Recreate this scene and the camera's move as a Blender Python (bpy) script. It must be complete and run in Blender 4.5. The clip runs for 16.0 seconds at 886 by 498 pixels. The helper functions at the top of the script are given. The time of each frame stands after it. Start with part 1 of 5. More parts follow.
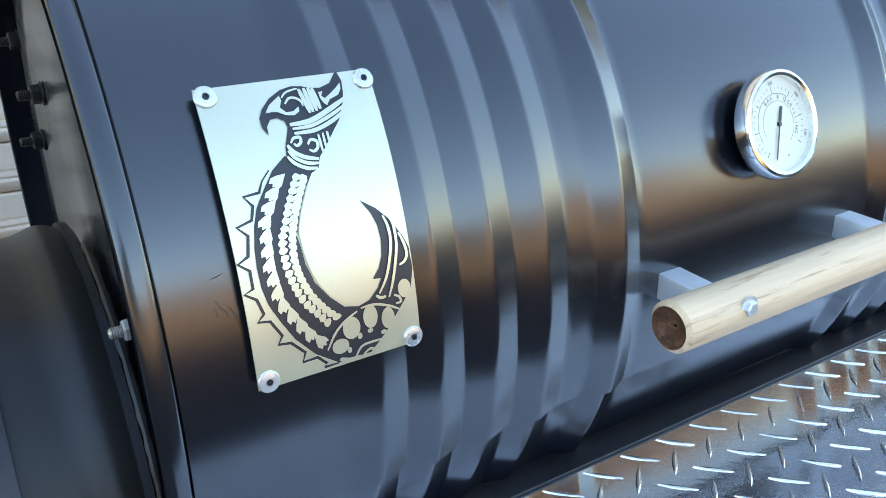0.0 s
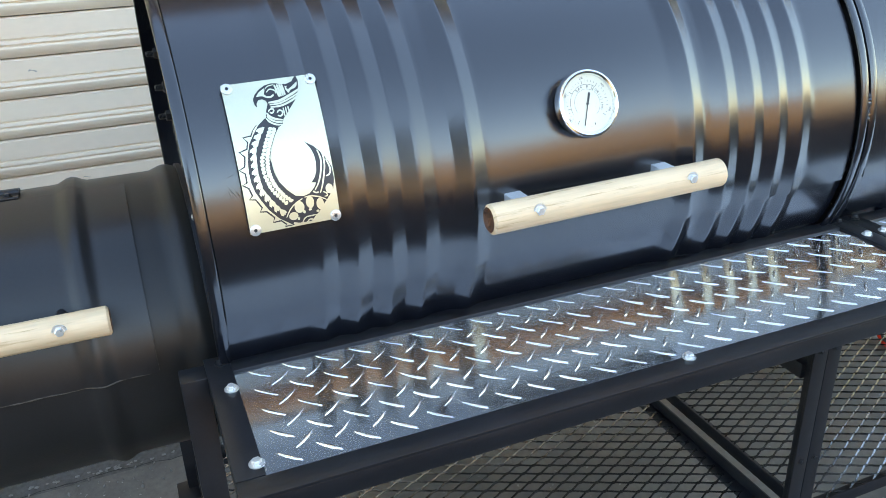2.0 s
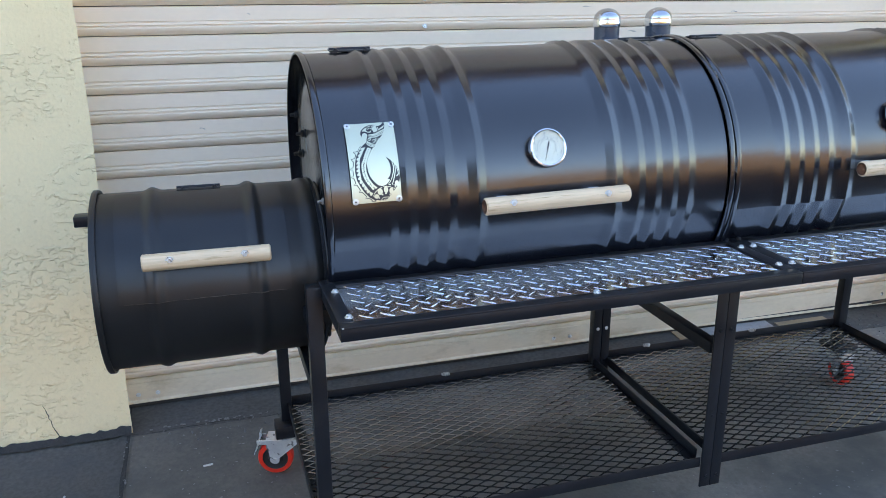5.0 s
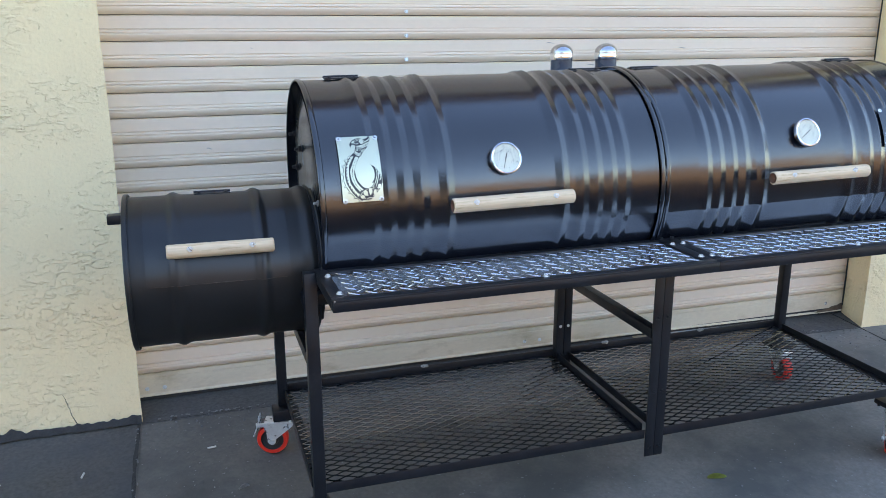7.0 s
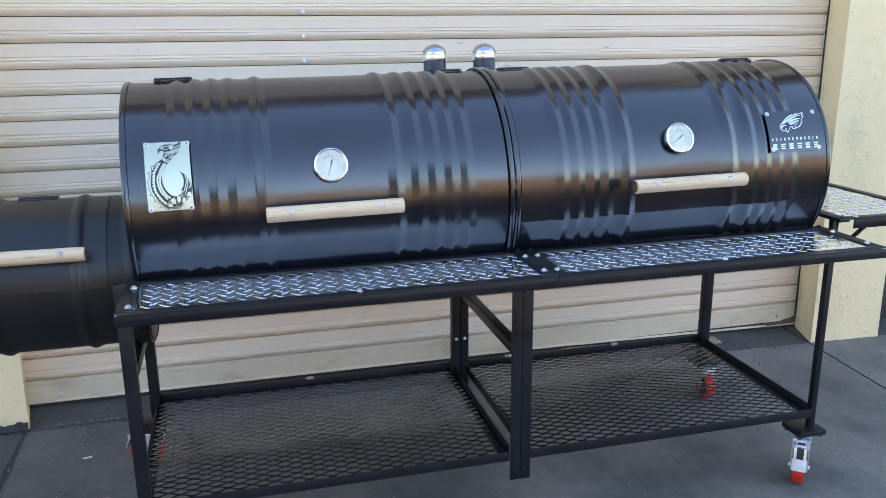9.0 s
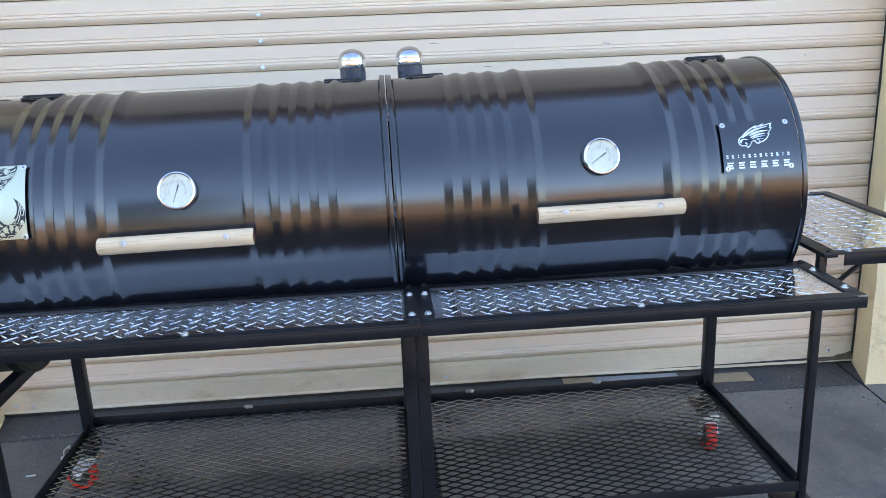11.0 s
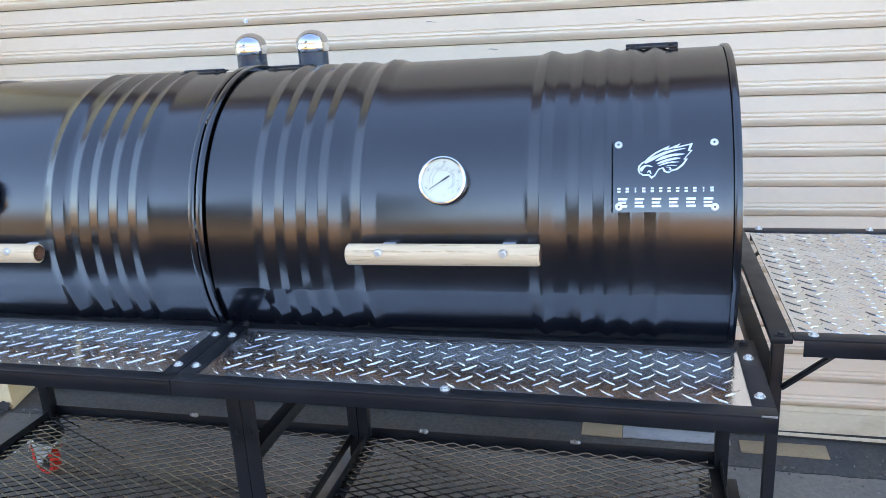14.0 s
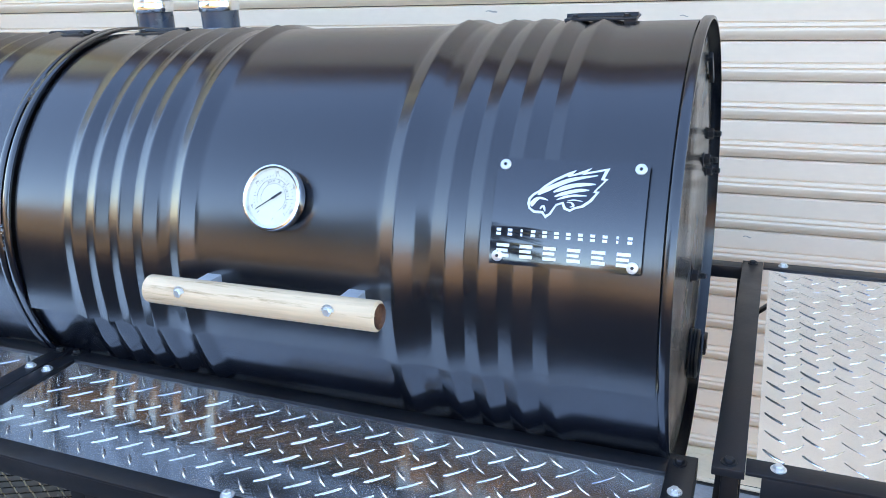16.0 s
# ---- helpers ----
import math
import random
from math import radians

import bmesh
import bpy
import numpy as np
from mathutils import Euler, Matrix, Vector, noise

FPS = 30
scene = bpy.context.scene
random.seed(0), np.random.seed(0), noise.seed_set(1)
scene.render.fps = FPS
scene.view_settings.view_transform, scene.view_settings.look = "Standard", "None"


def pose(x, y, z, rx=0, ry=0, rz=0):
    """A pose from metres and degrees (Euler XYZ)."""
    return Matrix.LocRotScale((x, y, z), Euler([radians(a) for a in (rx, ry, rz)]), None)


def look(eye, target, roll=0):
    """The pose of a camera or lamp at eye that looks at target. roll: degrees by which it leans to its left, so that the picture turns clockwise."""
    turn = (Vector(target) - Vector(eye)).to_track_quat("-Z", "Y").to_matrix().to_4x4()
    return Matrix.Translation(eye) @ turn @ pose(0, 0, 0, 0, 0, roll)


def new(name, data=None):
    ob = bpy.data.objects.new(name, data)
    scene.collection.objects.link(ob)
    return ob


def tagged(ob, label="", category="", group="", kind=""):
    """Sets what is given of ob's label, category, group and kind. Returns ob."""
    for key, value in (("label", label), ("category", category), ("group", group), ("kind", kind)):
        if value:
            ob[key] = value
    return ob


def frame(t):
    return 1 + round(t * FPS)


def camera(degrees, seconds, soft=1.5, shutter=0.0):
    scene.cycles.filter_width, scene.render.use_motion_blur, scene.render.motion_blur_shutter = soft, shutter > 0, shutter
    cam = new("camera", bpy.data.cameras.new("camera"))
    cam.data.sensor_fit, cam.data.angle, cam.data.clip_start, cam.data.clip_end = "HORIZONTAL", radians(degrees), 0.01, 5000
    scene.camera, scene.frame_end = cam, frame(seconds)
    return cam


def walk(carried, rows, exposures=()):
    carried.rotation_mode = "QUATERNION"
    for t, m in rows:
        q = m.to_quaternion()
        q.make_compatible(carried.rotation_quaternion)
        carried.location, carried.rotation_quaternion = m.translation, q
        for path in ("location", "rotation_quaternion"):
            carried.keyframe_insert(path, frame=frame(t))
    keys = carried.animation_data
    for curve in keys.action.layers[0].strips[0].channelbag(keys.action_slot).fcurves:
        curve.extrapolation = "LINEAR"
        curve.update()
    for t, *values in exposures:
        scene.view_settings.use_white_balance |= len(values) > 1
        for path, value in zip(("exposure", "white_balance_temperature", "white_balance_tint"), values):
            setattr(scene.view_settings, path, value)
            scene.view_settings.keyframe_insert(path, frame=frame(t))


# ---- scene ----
cam = camera(57.7, 16.0, 0.5)
PATH = [
    (0, (-0.057, -0.620, 1.131), (0.930, 0.919, 0.321), 0.8),
    (0.5, (-0.050, -0.674, 1.145), (0.890, 0.890, 0.326), 0.4),
    (1, (-0.051, -0.783, 1.175), (0.831, 0.797, 0.324), 0.4),
    (1.5, (-0.065, -0.934, 1.195), (0.725, 0.697, 0.349), -0.8),
    (2, (-0.046, -1.057, 1.223), (0.623, 0.632, 0.388), -2.1),
    (2.5, (-0.012, -1.2, 1.241), (0.558, 0.541, 0.437), -2.6),
    (3, (-0.035, -1.322, 1.267), (0.49, 0.451, 0.506), -2.1),
    (5.3, (-0.232, -1.799, 1.282), (0.319, 0.029, 0.686), -0.2),
    (5.5, (-0.241, -1.838, 1.295), (0.299, -0.005, 0.703), -0.3),
    (6, (-0.279, -1.933, 1.296), (0.253, -0.087, 0.741), -0.4),
    (6.5, (-0.315, -2.021, 1.286), (0.241, -0.177, 0.748), -0.2),
    (7, (-0.281, -2.059, 1.275), (0.308, -0.22, 0.754), -0.2),
    (7.5, (-0.189, -2.1, 1.28), (0.403, -0.261, 0.76), -0.3),
    (8, (-0.05, -2.161, 1.277), (0.504, -0.309, 0.762), -0.6),
    (8.5, (0.079, -2.177, 1.267), (0.584, -0.313, 0.745), -0.9),
    (9, (0.239, -2.098, 1.27), (0.724, -0.228, 0.751), -0.5),
    (9.5, (0.395, -2.06, 1.275), (0.865, -0.186, 0.758), -0.4),
    (9.7, (0.469, -2.07, 1.27), (0.921, -0.189, 0.76), -0.6),
    (11.8, (1.125, -1.833, 1.289), (0.966, 0.088, 0.756), -3.4),
    (12, (1.193, -1.821, 1.272), (0.969, 0.098, 0.755), -3.5),
    (12.5, (1.343, -1.794, 1.27), (1.066, 0.115, 0.74), -3.0),
    (13, (1.452, -1.697, 1.259), (1.153, 0.206, 0.721), -2.5),
    (13.5, (1.546, -1.584, 1.275), (1.214, 0.308, 0.717), -2.3),
    (14, (1.636, -1.495, 1.272), (1.175, 0.364, 0.697), -3.1),
    (14.5, (1.774, -1.392, 1.276), (1.176, 0.421, 0.678), -3.5),
    (15, (1.828, -1.299, 1.268), (1.163, 0.483, 0.65), -3.3),
    (15.5, (1.839, -1.141, 1.258), (1.142, 0.623, 0.623), -2.6),
    (16, (1.868, -1.026, 1.254), (1.136, 0.713, 0.591), -2.2),
]
EXPOSURES = [(0, 3.66, 9800, 9), (1, 3.78, 10500, 10), (2, 3.88, 11500, 10), (3, 3.57, 10500, 12), (5, 3.40, 9200, 14), (7, 3.40, 9150, 14), (9, 3.42, 9050, 14), (12, 3.58, 9200, 15), (14, 3.65, 9400, 15), (16, 3.75, 9050, 14)]
walk(cam, [(t, look(eye, target, roll)) for t, eye, target, roll in PATH], EXPOSURES)

# ---- light: clear sky, the building stands between the sun and the grill ----
SUN_EL, SUN_AZ = radians(37), radians(12)      # sun behind the building, a little to the right
world = bpy.data.worlds.new("world")
scene.world = world
world.use_nodes = True
wn = world.node_tree.nodes
sky = wn.new("ShaderNodeTexSky")
sky.sky_type, sky.sun_disc = "NISHITA", False
sky.sun_elevation, sky.sun_rotation = SUN_EL, SUN_AZ
sky.air_density, sky.dust_density, sky.ozone_density = 1.0, 0.05, 6.5
wn["Background"].inputs["Strength"].default_value = 0.098
world.node_tree.links.new(sky.outputs[0], wn["Background"].inputs["Color"])
sun = bpy.data.lights.new("sun", "SUN")
sun.energy, sun.angle, sun.color = 5.0, radians(0.5), (1.0, 0.93, 0.82)
sun_ob = new("sun", sun)
sun_dir = Vector((math.sin(SUN_AZ) * math.cos(SUN_EL), math.cos(SUN_AZ) * math.cos(SUN_EL), math.sin(SUN_EL)))
sun_ob.matrix_world = look(sun_dir * 60, (0, 0, 0))


# ---- materials ----
def material(name, color, rough=0.5, metal=0.0, spread=0.15, scale=8.0, fine=120.0, bump=0.1, depth=0.002,
             rough_spread=0.1, fine_mix=0.35, stain=None, stain_at=(0.55, 0.75), stain_scale=3.0, stretch=(1, 1, 1), specular=0.5, coat=0.0, per_object=0.0):
    """Colour varied at two scales, uneven gloss and fine relief; stain: a second colour in patches."""
    m = bpy.data.materials.new(name)
    m.use_nodes = True
    n, l = m.node_tree.nodes, m.node_tree.links
    p = n["Principled BSDF"]
    co = n.new("ShaderNodeTexCoord")
    mp = n.new("ShaderNodeMapping")
    mp.inputs["Scale"].default_value = stretch
    l.new(co.outputs["Object"], mp.inputs["Vector"])

    def noise_node(sc, detail=4.0, r=0.55):
        t = n.new("ShaderNodeTexNoise")
        t.inputs["Scale"].default_value, t.inputs["Detail"].default_value, t.inputs["Roughness"].default_value = sc, detail, r
        l.new(mp.outputs[0], t.inputs["Vector"])
        return t.outputs["Fac"]

    def blend(a, b, fac, kind="MIX"):
        x = n.new("ShaderNodeMix")
        x.data_type, x.blend_type = "RGBA", kind
        for sock, v in ((x.inputs[6], a), (x.inputs[7], b), (x.inputs[0], fac)):
            if isinstance(v, bpy.types.NodeSocket):
                l.new(v, sock)
            else:
                sock.default_value = v
        return x.outputs[2]

    def ramp(src, lo, hi, a=0.0, b=1.0):
        r = n.new("ShaderNodeMapRange")
        l.new(src, r.inputs[0])
        for i, v in enumerate((lo, hi, a, b)):
            r.inputs[i + 1].default_value = v
        return r.outputs[0]

    dark = tuple(c * (1 - spread) for c in color) + (1,)
    light = tuple(min(1, c * (1 + spread)) for c in color) + (1,)
    big, small = noise_node(scale), noise_node(fine, 3.0)
    c = blend(dark, light, ramp(big, 0.3, 0.7))
    c = blend(c, blend(dark, light, ramp(small, 0.3, 0.7)), fine_mix)
    if stain:
        st = noise_node(stain_scale, 6.0, 0.65)
        c = blend(c, (*stain, 1), ramp(st, *stain_at))
    if per_object:
        oi = n.new("ShaderNodeObjectInfo")
        v = ramp(oi.outputs["Random"], 0, 1, 1 - per_object, 1 + per_object)
        c = blend(c, v, 1.0, "MULTIPLY")
    l.new(c, p.inputs["Base Color"])
    l.new(ramp(big, 0.3, 0.7, max(0.02, rough - rough_spread), min(1, rough + rough_spread)), p.inputs["Roughness"])
    p.inputs["Metallic"].default_value = metal
    p.inputs["Specular IOR Level"].default_value = specular
    p.inputs["Coat Weight"].default_value = coat
    if bump:
        b = n.new("ShaderNodeBump")
        b.inputs["Strength"].default_value, b.inputs["Distance"].default_value = bump, depth
        l.new(small, b.inputs["Height"])
        l.new(b.outputs[0], p.inputs["Normal"])
    return m


# bluish base: part of the sky's reflection is put into the colour
paint = material("satin_black_paint", (0.0030, 0.0042, 0.0080), 0.21, spread=0.25, scale=5, fine=260, bump=0.04, depth=0.0006, rough_spread=0.035, specular=0.80, stain=(0.16, 0.16, 0.15), stain_at=(0.775, 0.785), stain_scale=300)
paint.node_tree.nodes["Principled BSDF"].inputs["IOR"].default_value = 1.6
firebox_paint = material("matt_black_paint", (0.0125, 0.0124, 0.0125), 0.42, spread=0.3, scale=9, fine=300, bump=0.12, depth=0.0008, rough_spread=0.08, specular=0.42)
firebox_door_paint = material("smooth_black_door_paint", (0.0100, 0.0106, 0.0120), 0.36, spread=0.3, scale=7, fine=260, bump=0.08, depth=0.0007, rough_spread=0.06, specular=0.5)
iron_paint = material("black_steel_paint", (0.0088, 0.0104, 0.0140), 0.40, spread=0.35, scale=14, fine=300, bump=0.15, depth=0.0008, rough_spread=0.1, stain=(0.022, 0.021, 0.02), stain_at=(0.62, 0.8), stain_scale=9, specular=0.38)
mesh_paint = material("worn_black_mesh_steel", (0.18, 0.18, 0.183), 0.12, 0.9, spread=0.3, scale=25, fine=300, bump=0.1, depth=0.0005)
cap_paint = material("grey_sheen_end_paint", (0.03, 0.031, 0.03), 0.20, spread=0.2, scale=6, fine=200, bump=0.04, depth=0.0006, specular=0.9)
tread = material("bright_aluminium_tread", (0.86, 0.86, 0.86), 0.125, 0.97, spread=0.08, scale=14, fine=190, bump=0.16, depth=0.0008, rough_spread=0.05)
brushed = material("brushed_stainless", (0.62, 0.62, 0.465), 0.36, 0.7, spread=0.04, scale=20, fine=500, bump=0.03, depth=0.0003, rough_spread=0.05)
dark_plate = material("dark_mirror_plate", (0.012, 0.016, 0.024), 0.06, 0.0, spread=0.1, scale=12, fine=300, bump=0.0, rough_spread=0.02, specular=0.7, coat=0.6)
zinc = material("zinc_steel", (0.70, 0.71, 0.70), 0.32, 0.65, spread=0.15, scale=60, fine=600, bump=0.1, depth=0.0004)
chrome = material("galvanised_cap", (0.86, 0.87, 0.88), 0.13, 1.0, spread=0.1, scale=25, fine=400, bump=0.05, depth=0.0005)
dome = material("dull_galvanised_dome", (0.50, 0.50, 0.51), 0.20, 1.0, spread=0.2, scale=25, fine=400, bump=0.05, depth=0.0005)
alu = material("aluminium_bracket", (0.80, 0.82, 0.83), 0.42, 0.6, spread=0.1, scale=40, fine=500, bump=0.1, depth=0.0004)
wood = material("pale_pine", (0.74, 0.535, 0.345), 0.55, spread=0.26, scale=26, fine=230, bump=0.35, depth=0.0014, stretch=(0.07, 1, 1), stain=(0.347, 0.18, 0.0708), stain_at=(0.56, 0.70), stain_scale=110)
wood_end = material("dark_end_grain", (0.105, 0.038, 0.017), 0.6, spread=0.75, scale=90, fine=420, bump=0.6, depth=0.0016, stain=(0.20, 0.085, 0.042), stain_at=(0.52, 0.62), stain_scale=150)
ink = material("black_print", (0.02, 0.022, 0.028), 0.35, bump=0.0, spread=0.2)
silver_print = material("silver_print", (0.72, 0.75, 0.78), 0.3, 0.3, bump=0.0, spread=0.08)
blue_print = material("dark_blue_print", (0.018, 0.028, 0.050), 0.3, 0.2, bump=0.0, spread=0.2)
dial_white = material("dial_white", (0.693, 0.68, 0.558), 0.45, bump=0.0, spread=0.03)
dial_red = material("dial_red", (0.55, 0.12, 0.05), 0.5, bump=0.0)
red_pu = material("red_wheel_rubber", (0.70, 0.03, 0.015), 0.4, spread=0.2, scale=30, fine=300, bump=0.1, depth=0.0006)
black_rubber = material("black_plastic", (0.02, 0.02, 0.021), 0.5, spread=0.3, scale=40, fine=300)
pedal_white = material("pale_brake_pedal", (0.72, 0.73, 0.72), 0.45, spread=0.1, scale=60)
# door colours warmed in place of bounce light from the sunlit yard
door_paint = material("off_white_door_paint", (0.80, 0.630, 0.483), 0.42, spread=0.05, scale=1.4, fine=90, bump=0.06, depth=0.001, stain=(0.662, 0.56, 0.416), stain_at=(0.58, 0.85), stain_scale=2.2, stretch=(0.5, 1, 1), per_object=0.03)
door_low = material("weathered_door_paint", (0.735, 0.610, 0.447), 0.5, spread=0.10, scale=3, fine=90, bump=0.1, depth=0.001, stain=(0.441, 0.33, 0.195), stain_at=(0.52, 0.80), stain_scale=7, stretch=(0.6, 1, 1.4))
dark_gap = material("dark_seal_and_gap_shade", (0.03, 0.03, 0.03), 0.8)
concrete = material("grey_concrete", (0.196, 0.173, 0.148), 0.78, spread=0.25, scale=3.1, fine=75, fine_mix=0.55, bump=0.5, depth=0.003, stain=(0.103, 0.098, 0.0884), stain_at=(0.44, 0.64), stain_scale=2.2, rough_spread=0.12)
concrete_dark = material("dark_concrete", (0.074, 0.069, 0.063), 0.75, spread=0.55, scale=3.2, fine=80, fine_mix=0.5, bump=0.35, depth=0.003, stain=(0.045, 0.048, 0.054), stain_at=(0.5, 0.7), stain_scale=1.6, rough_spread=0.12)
# front slab, out of view: darkened to dim its reflection in the drums
concrete_front = material("unseen_front_concrete", (0.0693, 0.058, 0.0432), 0.9, spread=0.2, scale=2.0, fine=60, bump=0.3, depth=0.003, specular=0.12)
# upper wall, out of view: shade put into its brown to darken drum-top reflections
upper_wall = material("brown_upper_wall_tone", (0.236, 0.13, 0.0885), 0.7, spread=0.2, scale=1.5, fine=30)
dirt = material("dark_dirt", (0.035, 0.032, 0.030), 0.95, spread=0.5, scale=30, fine=160, bump=0.6, depth=0.004)
leafy = material("dry_leaf", (0.30, 0.33, 0.07), 0.6, spread=0.3, scale=40)
card = material("tan_cardboard", (0.315, 0.225, 0.137), 0.8, spread=0.2, scale=10, stain=(0.252, 0.19, 0.124), stain_at=(0.55, 0.7), stain_scale=9)
grey_card = material("washed_grey_cardboard", (0.30, 0.31, 0.325), 0.7, spread=0.25, scale=12, stain=(0.20, 0.17, 0.13), stain_at=(0.55, 0.70), stain_scale=6)
pale_bit = material("pale_litter", (0.55, 0.55, 0.52), 0.7)
brown_door = material("dark_brown_door", (0.05, 0.038, 0.03), 0.5, spread=0.2)
# yard and backdrop tones, out of view, set dark to tune the drums' reflections
yard = material("dark_yard_asphalt", (0.0231, 0.0185, 0.0135), 0.9, spread=0.2, scale=0.4, fine=5, bump=0.2, depth=0.01, specular=0.1)
tan_wall = material("tan_far_backdrop", (0.0998, 0.064, 0.0354), 0.85, spread=0.15, scale=0.6, fine=6, bump=0.1)
olive_wall = material("olive_brown_far_backdrop", (0.0578, 0.043, 0.0248), 0.85, spread=0.2, scale=0.5, fine=5, bump=0.1)
far_leaf = material("far_foliage", (0.07, 0.085, 0.035), 0.8, spread=0.4, scale=1.5, fine=8)

scuff = material("scuffed_paint", (0.07, 0.06, 0.05), 0.7, bump=0.0)
door_scuff = material("grey_scuff", (0.36, 0.31, 0.27), 0.7, spread=0.3, scale=80, bump=0.0)
worn_steel = material("worn_bare_steel", (0.42, 0.42, 0.42), 0.40, 0.7, spread=0.4, scale=60, fine=400, bump=0.1, depth=0.0004)
rust = material("brown_dirt_stain", (0.13, 0.09, 0.06), 0.9, spread=0.4, scale=40, fine=200, bump=0.3, depth=0.001)


def tone_slab(m):
    """The slab's colour darkens unevenly towards the left and is strewn with pale grains."""
    n, l = m.node_tree.nodes, m.node_tree.links
    p, co = n["Principled BSDF"], n["Texture Coordinate"]
    old = p.inputs["Base Color"].links[0].from_socket

    def tex(scale, detail):
        t = n.new("ShaderNodeTexNoise")
        t.inputs["Scale"].default_value, t.inputs["Detail"].default_value = scale, detail
        l.new(co.outputs["Object"], t.inputs["Vector"])
        return t.outputs["Fac"]

    def ramp(src, a, z, lo, hi):
        r = n.new("ShaderNodeMapRange")
        l.new(src, r.inputs[0])
        for k, v in enumerate((a, z, lo, hi)):
            r.inputs[k + 1].default_value = v
        return r.outputs[0]

    xyz = n.new("ShaderNodeSeparateXYZ")
    l.new(co.outputs["Object"], xyz.inputs[0])
    add = n.new("ShaderNodeMath")
    l.new(xyz.outputs["X"], add.inputs[0])
    l.new(ramp(tex(1.3, 5.0), 0.3, 0.7, -0.9, 0.9), add.inputs[1])
    side = n.new("ShaderNodeMix")
    side.data_type, side.blend_type = "RGBA", "MULTIPLY"
    side.inputs[0].default_value = 1.0
    l.new(old, side.inputs[6])
    l.new(ramp(add.outputs[0], -0.9, 1.7, 0.58, 1.02), side.inputs[7])
    for scale, lo, hi, strength, tone in ((70.0, 0.68, 0.73, 0.55, (0.36, 0.35, 0.33, 1)), (38.0, 0.70, 0.78, 0.6, (0.05, 0.05, 0.05, 1))):
        g = n.new("ShaderNodeMix")
        g.data_type = "RGBA"
        l.new(ramp(tex(scale, 3.0), lo, hi, 0.0, strength), g.inputs[0])
        l.new(side.outputs[2], g.inputs[6])
        g.inputs[7].default_value = tone
        side = g
    l.new(side.outputs[2], p.inputs["Base Color"])


tone_slab(concrete)

# stucco has coarse trowelled relief of its own
stucco = material("cream_stucco", (0.9, 0.70, 0.415), 0.85, spread=0.07, scale=3, fine=95, bump=0.55, depth=0.0035, stain=(0.672, 0.55, 0.345), stain_at=(0.60, 0.85), stain_scale=2.5)
sn, sl = stucco.node_tree.nodes, stucco.node_tree.links


def stucco_noise(scale, detail, squash=(1.0, 1.0, 1.0), twist=0.0):
    m = sn.new("ShaderNodeMapping")
    m.inputs["Scale"].default_value = squash
    sl.new(sn["Texture Coordinate"].outputs["Object"], m.inputs["Vector"])
    t = sn.new("ShaderNodeTexNoise")
    t.inputs["Scale"].default_value, t.inputs["Detail"].default_value, t.inputs["Distortion"].default_value = scale, detail, twist
    sl.new(m.outputs[0], t.inputs["Vector"])
    return t.outputs["Fac"]


def stucco_range(src, a, b, lo, hi):
    r = sn.new("ShaderNodeMapRange")
    sl.new(src, r.inputs[0])
    for k, v in enumerate((a, b, lo, hi)):
        r.inputs[k + 1].default_value = v
    return r.outputs[0]


def stucco_math(kind, a, b):
    m = sn.new("ShaderNodeMath")
    m.operation = kind
    sl.new(a, m.inputs[0])
    sl.new(b, m.inputs[1])
    return m.outputs[0]


layer_a = stucco_range(stucco_noise(30.0, 3.0, (0.6, 1.0, 1.2), 0.3), 0.54, 0.585, 0.0, 1.0)
layer_b = stucco_range(stucco_noise(55.0, 3.0, (0.65, 1.0, 1.2), 0.2), 0.555, 0.61, 0.0, 1.0)
where = stucco_range(stucco_noise(5.5, 4.0), 0.48, 0.62, 0.06, 1.0)
layers = stucco_math("MULTIPLY", stucco_math("ADD", layer_a, layer_b), where)
s_bump = sn.new("ShaderNodeBump")
s_bump.inputs["Strength"].default_value, s_bump.inputs["Distance"].default_value = 0.9, 0.0028
pits = stucco_range(stucco_noise(85.0, 2.0, (1.0, 1.0, 0.7)), 0.715, 0.745, 0.0, -2.2)
sl.new(stucco_math("ADD", layers, pits), s_bump.inputs["Height"])
sl.new(sn["Bump"].outputs[0], s_bump.inputs["Normal"])
sl.new(s_bump.outputs[0], sn["Principled BSDF"].inputs["Normal"])


def make_glass():
    m = bpy.data.materials.new("dial_glass")
    m.use_nodes = True
    p = m.node_tree.nodes["Principled BSDF"]
    p.inputs["Base Color"].default_value = (1, 1, 1, 1)
    p.inputs["Roughness"].default_value, p.inputs["Transmission Weight"].default_value, p.inputs["IOR"].default_value = 0.02, 1.0, 1.05
    return m


glass = make_glass()


# ---- building helpers ----
def thing(name, label, category, group="", m=None):
    e = new(name)
    e.empty_display_size = 0.05
    if m is not None:
        e.matrix_world = m
    return tagged(e, label, category, group)


def mesh_object(name, bm, mat, sharp=35):
    bmesh.ops.recalc_face_normals(bm, faces=bm.faces)
    me = bpy.data.meshes.new(name)
    bm.to_mesh(me)
    bm.free()
    me.materials.append(mat)
    me.polygons.foreach_set("use_smooth", [True] * len(me.polygons))
    me.set_sharp_from_angle(angle=radians(sharp))
    return new(name, me)


def part(name, bm, mat, parent, label="", sharp=35):
    ob = mesh_object(name, bm, mat, sharp)
    ob.parent = parent
    if label:
        ob["label"] = label
    return ob


def structure(name, bm, mat, label, category, sharp=35):
    return tagged(mesh_object(name, bm, mat, sharp), label, category, kind="structure")


